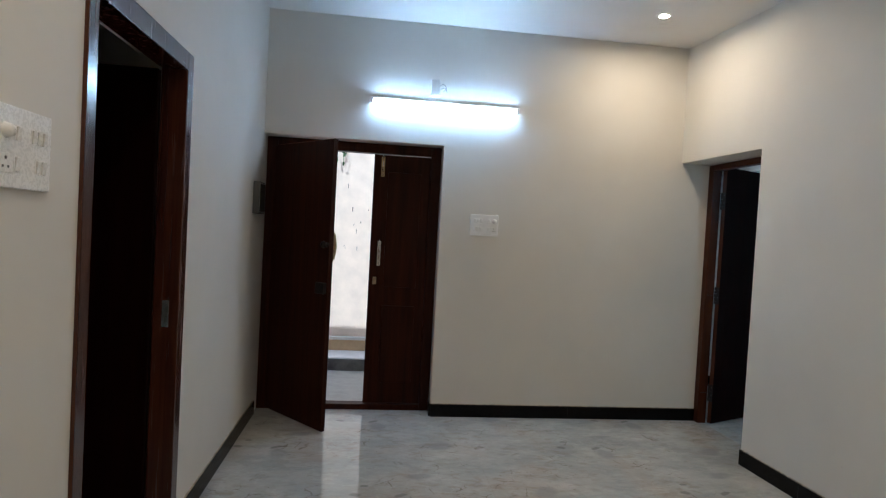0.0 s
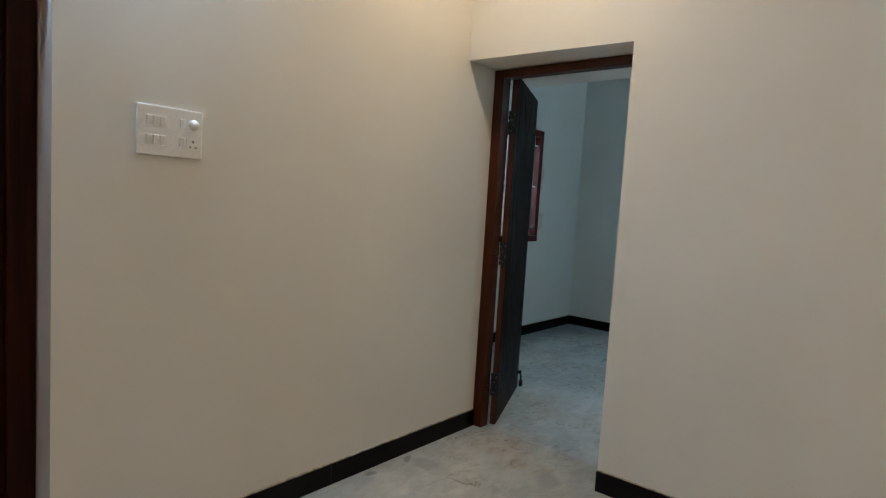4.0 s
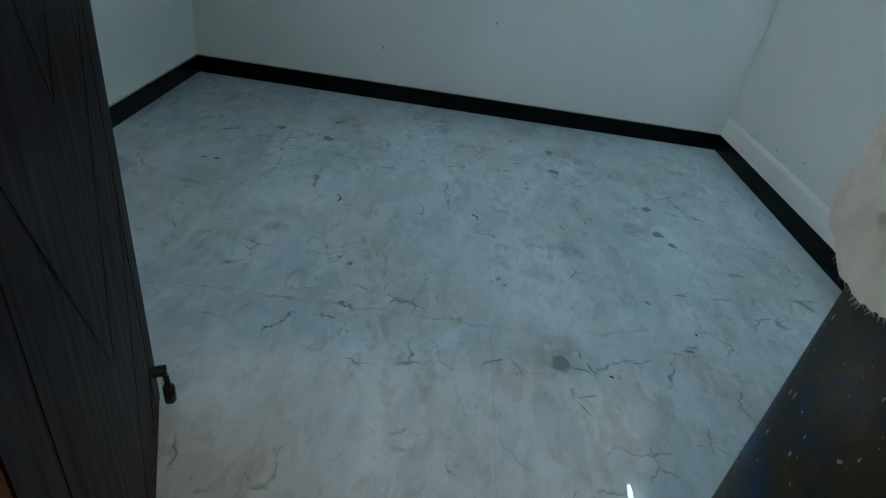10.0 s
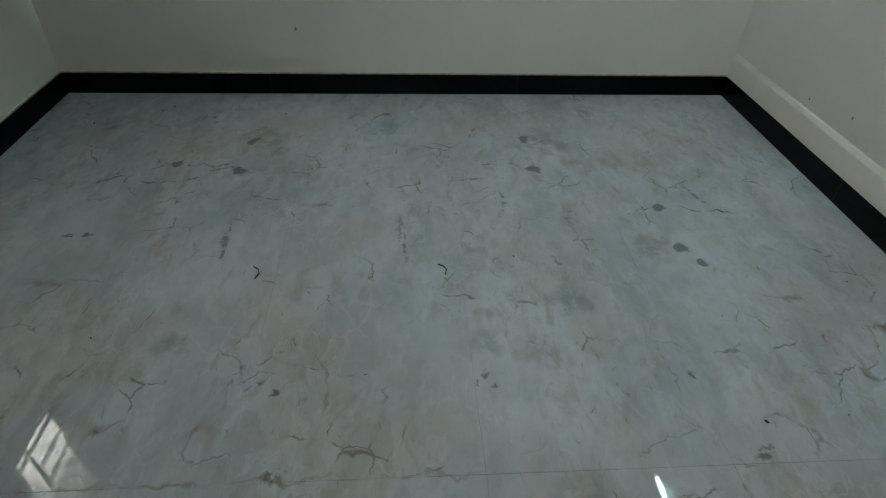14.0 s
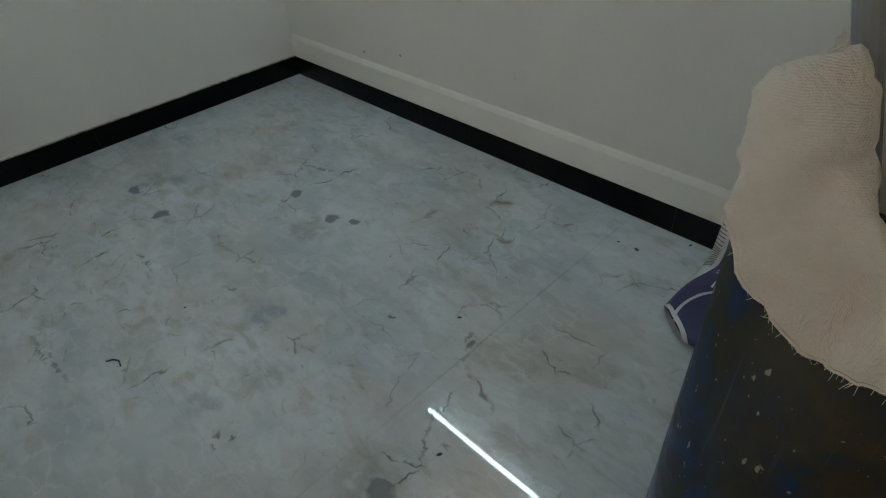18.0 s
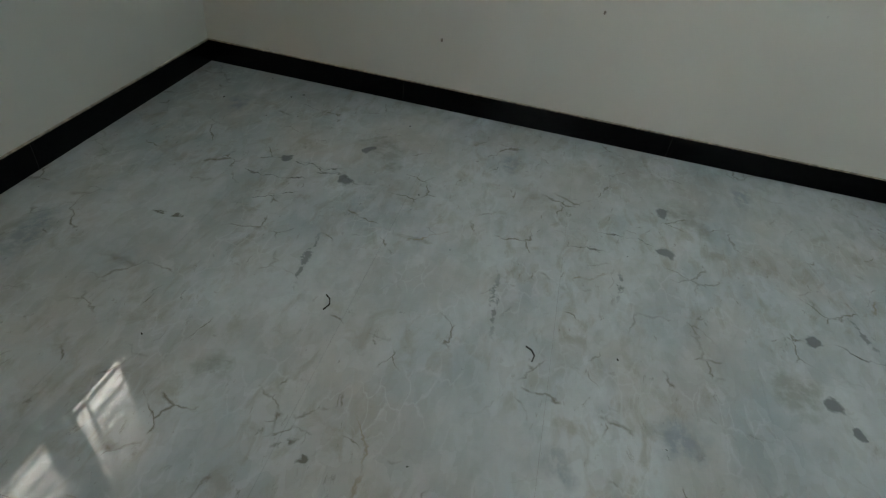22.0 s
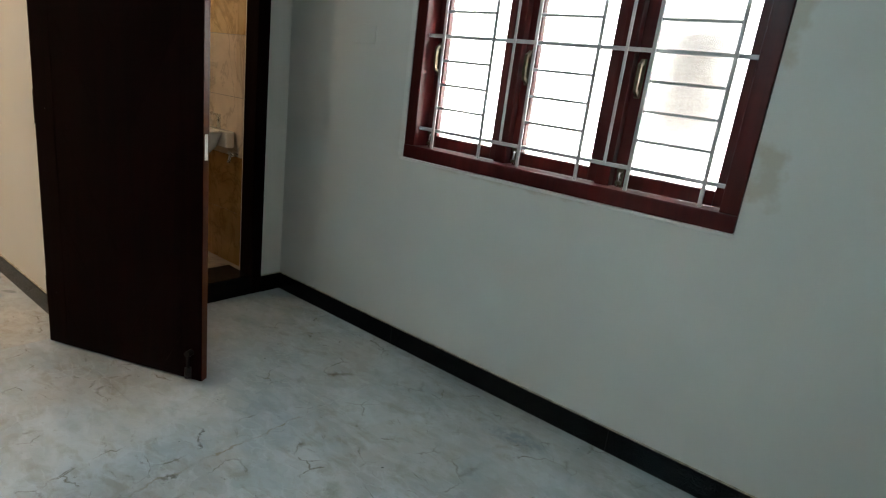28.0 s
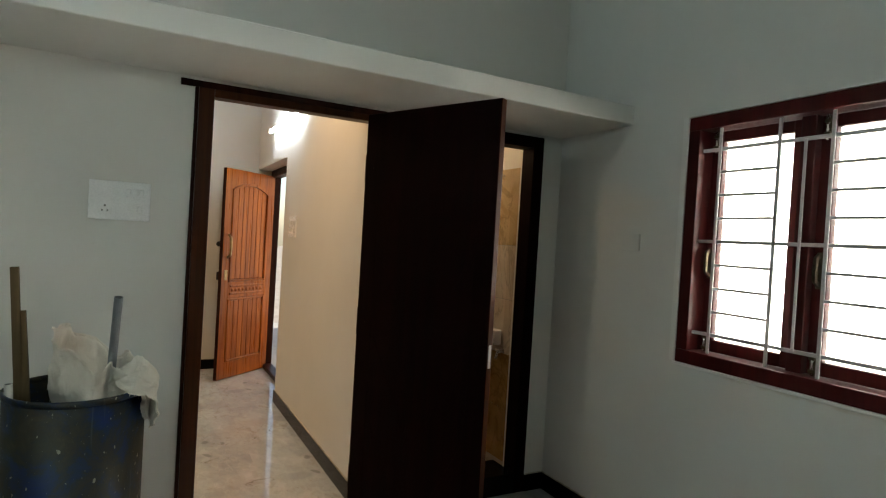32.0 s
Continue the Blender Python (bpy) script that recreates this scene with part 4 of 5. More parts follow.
for k, (a, c) in enumerate(spans):
    cs = part("casement", frame_section(bmesh.new(), a + 0.002, a + 0.058, CY0, CY1, sz0, sz1), WOOD_RED, window_1, "red-brown casement")
    part("stile", frame_section(bmesh.new(), c - 0.048, c - 0.002, CY0, CY1, sz0, sz1), WOOD_RED, cs)
    part("rail", frame_section(bmesh.new(), a + 0.058, c - 0.048, CY0, CY1, sz0, sz0 + 0.055), WOOD_RED, cs)
    part("rail", frame_section(bmesh.new(), a + 0.058, c - 0.048, CY0, CY1, sz1 - 0.05, sz1), WOOD_RED, cs)
    pane = part("pane", box(a + 0.055, c - 0.045, CY0 + 0.017, CY0 + 0.021, sz0 + 0.052, sz1 - 0.047), GLASS, cs, "frosted glass pane")
    pane.visible_shadow = False
    hx = a + 0.03
    hd = part("casement_handle", box(hx - 0.012, hx + 0.012, CY0 - 0.005, CY0 - 0.0005, 1.40, 1.545, 0.002), GREEN_BRASS, cs, "tarnished brass casement handle")
    part("grip", sweep([(hx, CY0 - 0.005, 1.415), (hx, CY0 - 0.03, 1.43), (hx + 0.002, CY0 - 0.036, 1.475), (hx, CY0 - 0.03, 1.52), (hx, CY0 - 0.005, 1.535)], 0.018, 0.012, (1, 0, 0)), GREEN_BRASS, hd)
    for z in (sz0 + 0.04, sz1 - 0.05):
        bt = part("tower_bolt", box(hx - 0.013, hx + 0.013, CY0 - 0.004, CY0 - 0.0005, z - 0.045, z + 0.045, 0.001), GREEN_BRASS, cs, "small tarnished tower bolt")
        part("rod", cyl((hx, CY0 - 0.011, z - 0.05), (hx, CY0 - 0.011, z + 0.05), 0.0055, 10), CHROME, bt, smooth=True)
        for dz in (-0.025, 0.025):
            part("guide", box(hx - 0.011, hx + 0.011, CY0 - 0.019, CY0 - 0.004, z + dz - 0.007, z + dz + 0.007, 0.002), GREEN_BRASS, bt)
# grille in front of the casements
GY = BN + 0.035
grille = thing("window_grille", "grey painted square-bar steel window grille", "window grille", pose(0, 0, 0))
for z in (1.145, 1.572, 1.994):
    part("long_bar", box(inner0 - 0.008, inner1 + 0.004, GY - 0.006, GY + 0.006, z - 0.0075, z + 0.0075, 0.0015), STEEL, grille)
pairs = ((1.400, 1.675), (1.884, 2.161), (2.374, 2.652))
for a, c in pairs:
    for x in (a, c):
        part("upright_bar", box(x - 0.0072, x + 0.0072, GY - 0.0145, GY - 0.0062, 1.06, 2.09, 0.0015), STEEL, grille)
    zz = [1.145 + (1.572 - 1.145) * i / 4 for i in (1, 2, 3)] + [1.572 + (1.994 - 1.572) * i / 4 for i in (1, 2, 3)]
    for z in zz:
        part("short_bar", box(a + 0.006, c - 0.006, GY - 0.012, GY - 0.001, z - 0.0055, z + 0.0055, 0.001), STEEL, grille)
for x in mullions:
    part("upright_bar", box(x + 0.004, x + 0.016, GY - 0.012, GY - 0.0062, 1.145, 1.994, 0.0015), STEEL, grille)


# what lies outside the window: a bright pale haze with a paler wall
def outside_light():
    m = bpy.data.materials.new("bright_outdoor_haze")
    m.use_nodes = True
    nt = m.node_tree
    nt.nodes.remove(nt.nodes["Principled BSDF"])
    e = nt.nodes.new("ShaderNodeEmission")
    v = position(nt)
    n1 = noise_node(nt, v, 0.8, 3)
    nt.links.new(ramp(nt, n1, [(0.3, (1.0, 0.955, 0.90)), (0.7, (1.0, 0.975, 0.93))]), e.inputs[0])
    e.inputs[1].default_value = WINDOW_GLOW
    nt.links.new(e.outputs[0], nt.nodes["Material Output"].inputs[0])
    return m


structure("backdrop", box(-0.9, 5.5, 3.6, 3.65, -0.3, 5.5), outside_light(), "overexposed pale daylight outside the window", "backdrop")
GREY_OUT = plain("weathered_grey_plaster", (0.27, 0.26, 0.24), 0.9, 0, 0.3, 5, 0.4, 0.005)
unit = thing("outdoor_box", "grey weathered box on a post outside the frosted window", "box", pose(2.34, 1.86, 0.0))
part("case", box(-0.17, 0.17, -0.09, 0.09, 1.20, 1.80, 0.02, 2), GREY_OUT, unit)
part("post", box(-0.03, 0.03, -0.03, 0.03, -0.02, 1.20, 0.004), GREY_OUT, unit)
part("foot_plate", box(-0.09, 0.09, -0.09, 0.09, -0.03, -0.018, 0.002), GREY_OUT, unit)

# out of view; added to dim the upper panes in the floor's reflection
structure("sunshade", box(1.0, 3.05, BN + 0.232, BN + 0.72, 2.20, 2.28, 0.01), CEIL, "unseen thin concrete sunshade added over the window outside", "sunshade")


# ---- switch boards ----
def switch_board(m, w, h, rows, socket=None, knob=None, name="switch_board", label="white plastic switch board with rocker switches"):
    """Plate in local x (width) and z (height), facing -y. rows: switch centres."""
    t = thing(name, label, "switch board", m)
    part("plate", box(-w / 2, w / 2, -0.012, 0.0, -h / 2, h / 2, 0.004, 2), PLASTIC, t, "white plate with rounded edges")
    for x, z in rows:
        s = part("switch", box(x - 0.0105, x + 0.0105, -0.0135, -0.0121, z - 0.019, z + 0.019, 0.0006), PLASTIC, t)
        bm = bmesh.new()
        add_box(bm, x - 0.009, x + 0.009, -0.019, -0.0136, z - 0.017, z + 0.017, 0.002)
        for v in bm.verts:
            if v.co.y < -0.016 and v.co.z < z:
                v.co.y += 0.004
        part("rocker", bm, PLASTIC, s)
    if socket:
        x, z = socket
        s = part("socket", box(x - 0.024, x + 0.024, -0.0135, -0.0121, z - 0.024, z + 0.024, 0.001), PLASTIC, t, "three-pin socket")
        for dx, dz, r in ((0, 0.011, 0.0042), (-0.010, -0.009, 0.0034), (0.010, -0.009, 0.0034)):
            part("pin_hole", cyl((x + dx, -0.0142, z + dz), (x + dx, -0.0130, z + dz), r, 10), PLASTIC_GREY, s)
    if knob:
        x, z = knob
        part("regulator_knob", lathe([(0.0, 0.018), (0.013, 0.016), (0.017, 0.006), (0.019, 0.0)], 20, pose(x, -0.012, z, 90, 0, 0)), PLASTIC, t, "round fan regulator knob", True)
    return t


def grid(xs, zs):
    return [(x, z) for z in zs for x in xs]


switch_board(pose(-1.633, 0, 1.541), 0.226, 0.168, grid((-0.075, -0.052, -0.029, 0.038), (0.032, -0.032)), (0.078, -0.036), (0.080, 0.034), label="large white switch board with eight switches and a fan regulator")
switch_board(pose(WX, -3.021, 1.612, 0, 0, 90), 0.226, 0.192, [(-0.030, 0.034), (0.033, 0.034), (0.056, 0.034), (0.079, 0.034), (-0.033, -0.038), (0.053, -0.038), (0.077, -0.038)], (-0.075, -0.038), (-0.075, 0.036), label="white switch board beside the side room door")
switch_board(pose(BW, -1.197, 1.592, 0, 0, 90), 0.232, 0.166, grid((0.03, 0.055, 0.08), (0.035,)) + [(0.075, -0.035)], (-0.055, -0.035), label="white switch board beside the bedroom door")
switch_board(pose(BE, -1.555, 1.155, 0, 0, -90), 0.226, 0.085, [(-0.06, 0.0), (-0.03, 0.0)], (0.06, 0.0), label="low white plug point board on the bedroom wall")
blank = thing("blank_plate", "small painted-over blanking plate on the wall beside the window", "blanking plate", pose(0.90, BN, 1.553))
part("plate", box(-0.085, 0.085, -0.009, 0.0, -0.045, 0.045, 0.004, 2), WALL_N, blank)
for dx in (-0.07, 0.07):
    part("screw", cyl((dx, -0.0098, 0), (dx, -0.0088, 0), 0.004, 10), WALL_N, blank)

# bulb holder
bh = thing("bulb_holder", "small white angled bulb holder without a bulb on the wall", "bulb holder", pose(BE, -0.525, 2.556, 0, 0, -90))
part("base", lathe([(0.0, 0.014), (0.034, 0.012), (0.038, 0.0)], 20, pose(0, 0, 0, 90, 0, 0)), PLASTIC, bh, smooth=True)
part("socket", cyl((0, -0.012, 0), (0.006, -0.055, -0.008), 0.026, 20), PLASTIC, bh, smooth=True)
# dark disc stands in for the shaded hollow of the empty socket
part("socket_mouth", cyl((0.0062, -0.0555, -0.0081), (0.0066, -0.057, -0.0085), 0.020, 16), PLASTIC_GREY, bh)

# control box by the main door
db = thing("wall_control_box", "dark grey control box with a black front beside the main door", "control box", pose(WX, -0.22, 1.645, 0, 0, 90))
part("case", box(-0.10, 0.10, -0.045, 0.0, -0.115, 0.115, 0.006, 2), PLASTIC_GREY, db)
part("front", box(-0.085, 0.085, -0.052, -0.0452, -0.10, 0.10, 0.004), BLACK_IRON, db, "black glossy front")
part("rim", box(-0.09, 0.09, -0.0455, -0.043, -0.105, 0.105, 0.001), STEEL, db)

# plaster strip along the south wall's foot, coloured paler for light on its ledge
bm = bmesh.new()
ends = []
for x in (BW + 0.001, BE - 0.001):
    ends.append([bm.verts.new((x, south(x) + d, z)) for d, z in ((-0.001, 0.1), (0.012, 0.1), (0.010, 0.196), (0.004, 0.214), (-0.001, 0.222))])
for k in range(5):
    bm.faces.new((ends[0][k], ends[0][(k + 1) % 5], ends[1][(k + 1) % 5], ends[1][k]))
bm.faces.new(ends[0])
bm.faces.new(ends[1][::-1])
bmesh.ops.recalc_face_normals(bm, faces=bm.faces)
structure("plaster_band", bm, PATCHY, "unsanded plaster strip above the skirting, coloured paler for its lit ledge", "trim")

# ---- bathroom seen past the door ----
def tiles(name, base, vein, rough=0.18):
    m, n, l, b = mat(name)
    nt = m.node_tree
    v = position(nt)
    f = noise_node(nt, v, 3.0, 6, 0.6, 1.2)
    col = ramp(nt, f, [(0.35, vein), (0.55, base), (0.75, tuple(min(1, c * 1.12) for c in base))])
    ln = math_node(nt, "ABSOLUTE", math_node(nt, "SUBTRACT", noise_node(nt, v, 2.0, 5, 0.6, 1.5), 0.5))
    col = mixc(nt, math_node(nt, "MULTIPLY", ramp(nt, ln, [(0.0, 1.0), (0.03, 0.0)]), 0.5), col, tuple(c * 0.55 for c in vein))
    l.new(col, b.inputs["Base Color"])
    b.inputs["Roughness"].default_value = rough
    return m


TILE_A = tiles("beige_marbled_tile", (0.62, 0.47, 0.28), (0.48, 0.33, 0.17))
TILE_B = tiles("cream_tile", (0.70, 0.60, 0.50), (0.62, 0.52, 0.42))
TILE_C = tiles("ochre_tile", (0.50, 0.31, 0.13), (0.38, 0.22, 0.08))
bath_wall = structure("wall_bathroom_tiles", box(-1.27, 0.08, BN - 0.012, BN - 0.008, 0.0, 2.03), GROUT, "beige and cream tiled bathroom wall", "wall")
tile_meshes = {}
for mt_name, mt, z0, z1 in (("c", TILE_C, 0.0, 0.37), ("c", TILE_C, 0.372, 0.745), ("b", TILE_B, 0.747, 1.12), ("b", TILE_B, 1.122, 1.495), ("a", TILE_A, 1.497, 2.03)):
    for i in range(5):
        key = (mt_name, round(z1 - z0, 3))
        if key not in tile_meshes:
            tile_meshes[key] = mesh_of("tile", box(0, 0.268, -0.009, 0.0, 0, z1 - z0 - 0.002, 0.001), mt)
        ob = new("tile", tile_meshes[key])
        ob.parent = bath_wall
        ob.location = (-1.27 + i * 0.27, BN - 0.012, z0)
for x, y, w, d in ((-1.27, 0.23, 0.012, BN - 0.245),):
    for z0, z1, mt in ((0.0, 0.745, TILE_C), (0.747, 1.495, TILE_B), (1.497, 2.03, TILE_A)):
        part("tile", box(x, x + w, y + 0.001, y + d, z0, z1 - 0.002, 0.001), mt, bath_wall)
structure("floor_bathroom", box(-1.27, 0.08, 0.231, BN - 0.03, -0.002, 0.02), TILE_B, "cream tiled bathroom floor", "floor")
basin = thing("wash_basin", "white ceramic wall-hung wash basin", "wash basin", pose(-0.385, BN - 0.03, 0.90))
CERAMIC = plain("white_ceramic", (0.84, 0.83, 0.80), 0.12, 0, 0.03, 8, 0.0)
prof = [(0.05, -0.20), (0.12, -0.17), (0.19, -0.10), (0.22, -0.02), (0.225, 0.0), (0.205, 0.0), (0.18, -0.05), (0.10, -0.11), (0.0, -0.12)]
bm = lathe(prof, 32, Matrix.Translation((0, -0.21, 0)) @ Matrix.Diagonal((1.0, 0.9, 1.0, 1)))
part("bowl", bm, CERAMIC, basin, smooth=True)
part("back_ledge", box(-0.2, 0.2, -0.06, 0.0, -0.10, 0.005, 0.012, 3), CERAMIC, basin)
part("waste_pipe", cyl((0, -0.19, -0.19), (0, -0.19, -0.42), 0.018, 14), CHROME, basin, smooth=True)
tap = part("tap", cyl((0.06, -0.03, 0.004), (0.06, -0.03, 0.10), 0.012, 14), CHROME, basin, "chrome pillar tap", True)
part("spout", sweep([(0.06, -0.03, 0.09), (0.06, -0.08, 0.105), (0.06, -0.13, 0.085)], 0.016, 0.014, (1, 0, 0)), CHROME, tap)
sp = thing("shower_arm", "chrome wall shower on the tiled wall", "shower", pose(-0.28, BN - 0.022, 1.98))
part("arm", sweep([(0, 0, 0), (0, -0.08, 0.03), (0.02, -0.16, 0.02), (0.03, -0.2, -0.02)], 0.016, 0.016, (1, 0, 0)), CHROME, sp)
part("head", cyl((0.03, -0.2, -0.02), (0.035, -0.225, -0.055), 0.012, 16, 0.045), CHROME, sp, smooth=True)
st = thing("stop_tap", "small chrome tap on the tiled wall", "tap", pose(-0.17, BN - 0.022, 0.76))
part("body", cyl((0, 0, 0), (0, -0.05, 0), 0.014, 12), CHROME, st, smooth=True)
part("spout", cyl((0, -0.045, 0), (0.0, -0.06, -0.05), 0.010, 12), CHROME, st, smooth=True)
part("lever", box(-0.02, 0.02, -0.056, -0.048, 0.0, 0.022, 0.003), CHROME, st)
# unseen lamp, added to give the bathroom its warm light
bl = thing("bathroom_lamp", "small warm bulb lamp added out of view on the bathroom wall", "lamp", pose(-0.75, 0.232, 2.45))
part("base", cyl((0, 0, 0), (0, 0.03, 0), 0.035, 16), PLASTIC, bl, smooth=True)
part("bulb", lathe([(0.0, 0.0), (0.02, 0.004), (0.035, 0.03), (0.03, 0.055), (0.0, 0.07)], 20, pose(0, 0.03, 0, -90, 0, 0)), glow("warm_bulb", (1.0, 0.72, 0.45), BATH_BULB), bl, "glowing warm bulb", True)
# ---- the drum by the bedroom door ----
def drum_paint():
    m, n, l, b = mat("stained_blue_plastic")
    nt = m.node_tree
    v = coords(nt, "Object")
    f = noise_node(nt, v, 7.0, 7, 0.68, 0.5)
    col = ramp(nt, f, [(0.35, (0.003, 0.017, 0.085)), (0.45, (0.006, 0.019, 0.055)), (0.50, (0.016, 0.020, 0.022)), (0.58, (0.032, 0.027, 0.014)), (0.74, (0.058, 0.044, 0.022))])
    film = noise_node(nt, coords(nt, "Object", (3.0, 3.0, 1.4)), 2.0, 5, 0.6)
    col = mixc(nt, ramp(nt, film, [(0.52, 0.0), (0.74, 0.45)]), col, (0.055, 0.068, 0.076))
    # cement flecks, most of them drawn out
    for sc, turn, lo in (((66, 66, 40), 25, 0.725), ((80, 80, 26), -30, 0.735), ((150, 150, 110), 10, 0.745)):
        sp = ramp(nt, noise_node(nt, coords(nt, "Object", sc, (0.3, 0.1, 0.2), (turn, turn * 0.6, 0)), 1.0, 2, 0.4), [(lo, 0.0), (lo + 0.035, 1.0)])
        col = mixc(nt, math_node(nt, "MULTIPLY", sp, 0.8), col, (0.34, 0.32, 0.25))
    scr = noise_node(nt, coords(nt, "Object", (70, 70, 2.2), (0, 0, 0), (16, 8, 0)), 1.0, 3)
    col = mixc(nt, math_node(nt, "MULTIPLY", ramp(nt, scr, [(0.66, 0.0), (0.76, 1.0)]), 0.22), col, (0.18, 0.20, 0.20))
    l.new(col, b.inputs["Base Color"])
    l.new(ramp(nt, f, [(0.4, 0.34), (0.6, 0.6)]), b.inputs["Roughness"])
    b.inputs["Specular IOR Level"].default_value = 0.32
    bump(nt, math_node(nt, "ADD", sp, f), 0.2, 0.003, b)
    return m


def cloth(name, c0, c1):
    m, n, l, b = mat(name)
    nt = m.node_tree
    v = coords(nt, "Object")
    f = noise_node(nt, v, 7.0, 5)
    weave = nt.nodes.new("ShaderNodeTexWave")
    weave.inputs["Scale"].default_value = 160.0
    weave.inputs["Distortion"].default_value = 1.5
    l.new(v, weave.inputs["Vector"])
    wv2 = nt.nodes.new("ShaderNodeTexWave")
    wv2.inputs["Scale"].default_value = 160.0
    wv2.bands_direction = "Z"
    l.new(v, wv2.inputs["Vector"])
    col = ramp(nt, f, [(0.3, c0), (0.65, c1)])
    l.new(col, b.inputs["Base Color"])
    b.inputs["Roughness"].default_value = 0.85
    wr = noise_node(nt, v, 16.0, 6, 0.65, 1.2)
    bump_in = math_node(nt, "MULTIPLY", wr, 9.0)
    h = math_node(nt, "ADD", bump_in, math_node(nt, "MULTIPLY", weave.outputs["Fac"], 0.15))
    h = math_node(nt, "ADD", h, math_node(nt, "MULTIPLY", wv2.outputs["Fac"], 0.2))
    bump(nt, h, 0.6, 0.0025, b)
    return m


DRUM = drum_paint()
SACK = cloth("cream_woven_sack", (0.70, 0.63, 0.53), (0.82, 0.76, 0.67))
DX, DY, DR, DH = 0.777, -1.285, 0.215, 0.92
drum = thing("drum", "paint-stained blue plastic drum with its top cut open", "drum", pose(DX, DY, 0))
prof = [(0.0, 0.004), (DR - 0.03, 0.004), (DR - 0.005, 0.02), (DR, 0.05), (DR, DH - 0.006), (DR - 0.006, DH - 0.006), (DR - 0.006, 0.03), (0.0, 0.03)]
part("shell", lathe(prof, 56), DRUM, drum, smooth=True)
part("rim", lathe([(DR - 0.006, DH - 0.022), (DR + 0.0015, DH - 0.022), (DR + 0.004, DH - 0.012), (DR + 0.004, DH - 0.002), (DR, DH), (DR - 0.005, DH - 0.001), (DR - 0.0065, DH - 0.008), (DR - 0.006, DH - 0.022)], 56), DRUM, drum, "cut upper rim", True)

# open sack standing in the drum: high at the back, its lip folded out over the rim on the door side
SX, SY = 0.785, -1.205
sack = thing("sack", "cream woven sack open in the drum, lip folded over its rim", "sack", pose(SX, SY, 0))


def rim_reach(a):
    """How far the drum's rim lies from the sack's middle, in direction a."""
    ox, oy = SX - DX, SY - DY
    h = ox * math.cos(a) + oy * math.sin(a)
    return -h + math.sqrt(h * h - ox * ox - oy * oy + DR * DR)


def sack_point(a, s):
    deg = (math.degrees(a) + 180) % 360 - 180
    flap = max(0.0, math.cos(radians(min(90.0, abs(deg - 80) * 1.30)))) ** 0.7
    back = max(0.0, math.cos(a - radians(262)))
    nose = math.exp(-((deg - 43) / (17.0 if deg > 43 else 19.0)) ** 2)
    crest_z = 0.985 + 0.125 * back ** 0.8 - 0.065 * flap + 0.095 * nose + 0.014 * math.sin(3 * a + 0.6) + 0.009 * math.sin(8 * a)
    reach = rim_reach(a)
    crest_r = (1 - flap) * min(reach - 0.045, 0.158) + flap * (reach + 0.012) + 0.006 * math.sin(5 * a + 1.0)
    fold = math.sin(9 * a + 2.5 * s) + 0.6 * math.sin(14 * a - 3 * s + 1.0)
    if s < 0.55:
        k = s / 0.55
        r = 0.02 + (crest_r - 0.02) * math.sin(k * math.pi / 2) ** 0.9
        z = 0.70 + (crest_z - 0.70) * (1 - math.cos(k * math.pi / 2)) ** 1.1
        r += 0.004 * fold * k
        z += 0.012 * math.sin(4 * a + 6 * k) * (1 - k) * k * 3
    else:
        k = (s - 0.55) / 0.45
        low = 0.75 + 0.008 * math.sin(6 * a) + 0.105 * nose
        turn = math.sin(min(1.0, k * 2.6) * math.pi / 2)
        r = crest_r + (0.006 + (0.012 + 0.085 * nose * (0.75 + 0.45 * k)) * flap) * turn + 0.004 * fold * (0.3 + 0.7 * k) * (0.4 + 0.6 * flap)
        z_hang = crest_z + 0.010 * math.sin(min(1.0, k * 3) * math.pi) - (crest_z - low) * k ** 1.25
        z_stand = crest_z + 0.012 * k
        z = flap * z_hang + (1 - flap) * z_stand
    return r * math.cos(a), r * math.sin(a), z


def crumple(bm, amp, scale, seed):
    for v in bm.verts:
        co = v.co.copy()
        v.co += noise.noise_vector(co * scale + Vector((seed, seed * 2, 0))) * amp
        # sharp creases
        c1 = abs(noise.noise(co * scale * 1.9 + Vector((0, seed, seed))))
        c2 = abs(noise.noise(co * scale * 4.1 + Vector((seed, 0, seed))))
        v.co.z += (0.25 - c1) * amp * 0.8
        v.co.x += (0.2 - c2) * amp * 0.45


bm = bmesh.new()
na, nr = 220, 90
weave_rows = [[bm.verts.new(sack_point(2 * math.pi * i / na, j / nr)) for i in range(na)] for j in range(nr + 1)]
for a, c in zip(weave_rows, weave_rows[1:]):
    for i in range(na):
        bm.faces.new((a[i], a[(i + 1) % na], c[(i + 1) % na], c[i]))
bm.faces.new(weave_rows[0][::-1])
crumple(bm, 0.022, 9.0, 3.1)
crumple(bm, 0.010, 22.0, 5.7)
crumple(bm, 0.003, 55.0, 1.9)
# keep the cloth clear of the drum's wall
for v in bm.verts:
    ox, oy = v.co.x + SX - DX, v.co.y + SY - DY
    d = math.hypot(ox, oy)
    turn = math.degrees(math.atan2(v.co.y, v.co.x))
    most = DR + 0.02 + 0.085 * max(0.0, min(1.0, (78 - turn) / 30)) + max(0.0, v.co.z - DH + 0.04)
    if v.co.z < DH and d > most and turn > 0:
        v.co.x += ox / d * (most - d)
        v.co.y += oy / d * (most - d)
    elif v.co.z < DH + 0.004 and abs(d - DR) < 0.012:
        want = DR + 0.012 if d > DR - 0.004 else DR - 0.013
        v.co.x += ox / d * (want - d)
        v.co.y += oy / d * (want - d)
bmesh.ops.recalc_face_normals(bm, faces=bm.faces)
lip_line = [v.co.copy() for v in weave_rows[-1]]
sk = part("cloth", bm, SACK, sack, smooth=True)
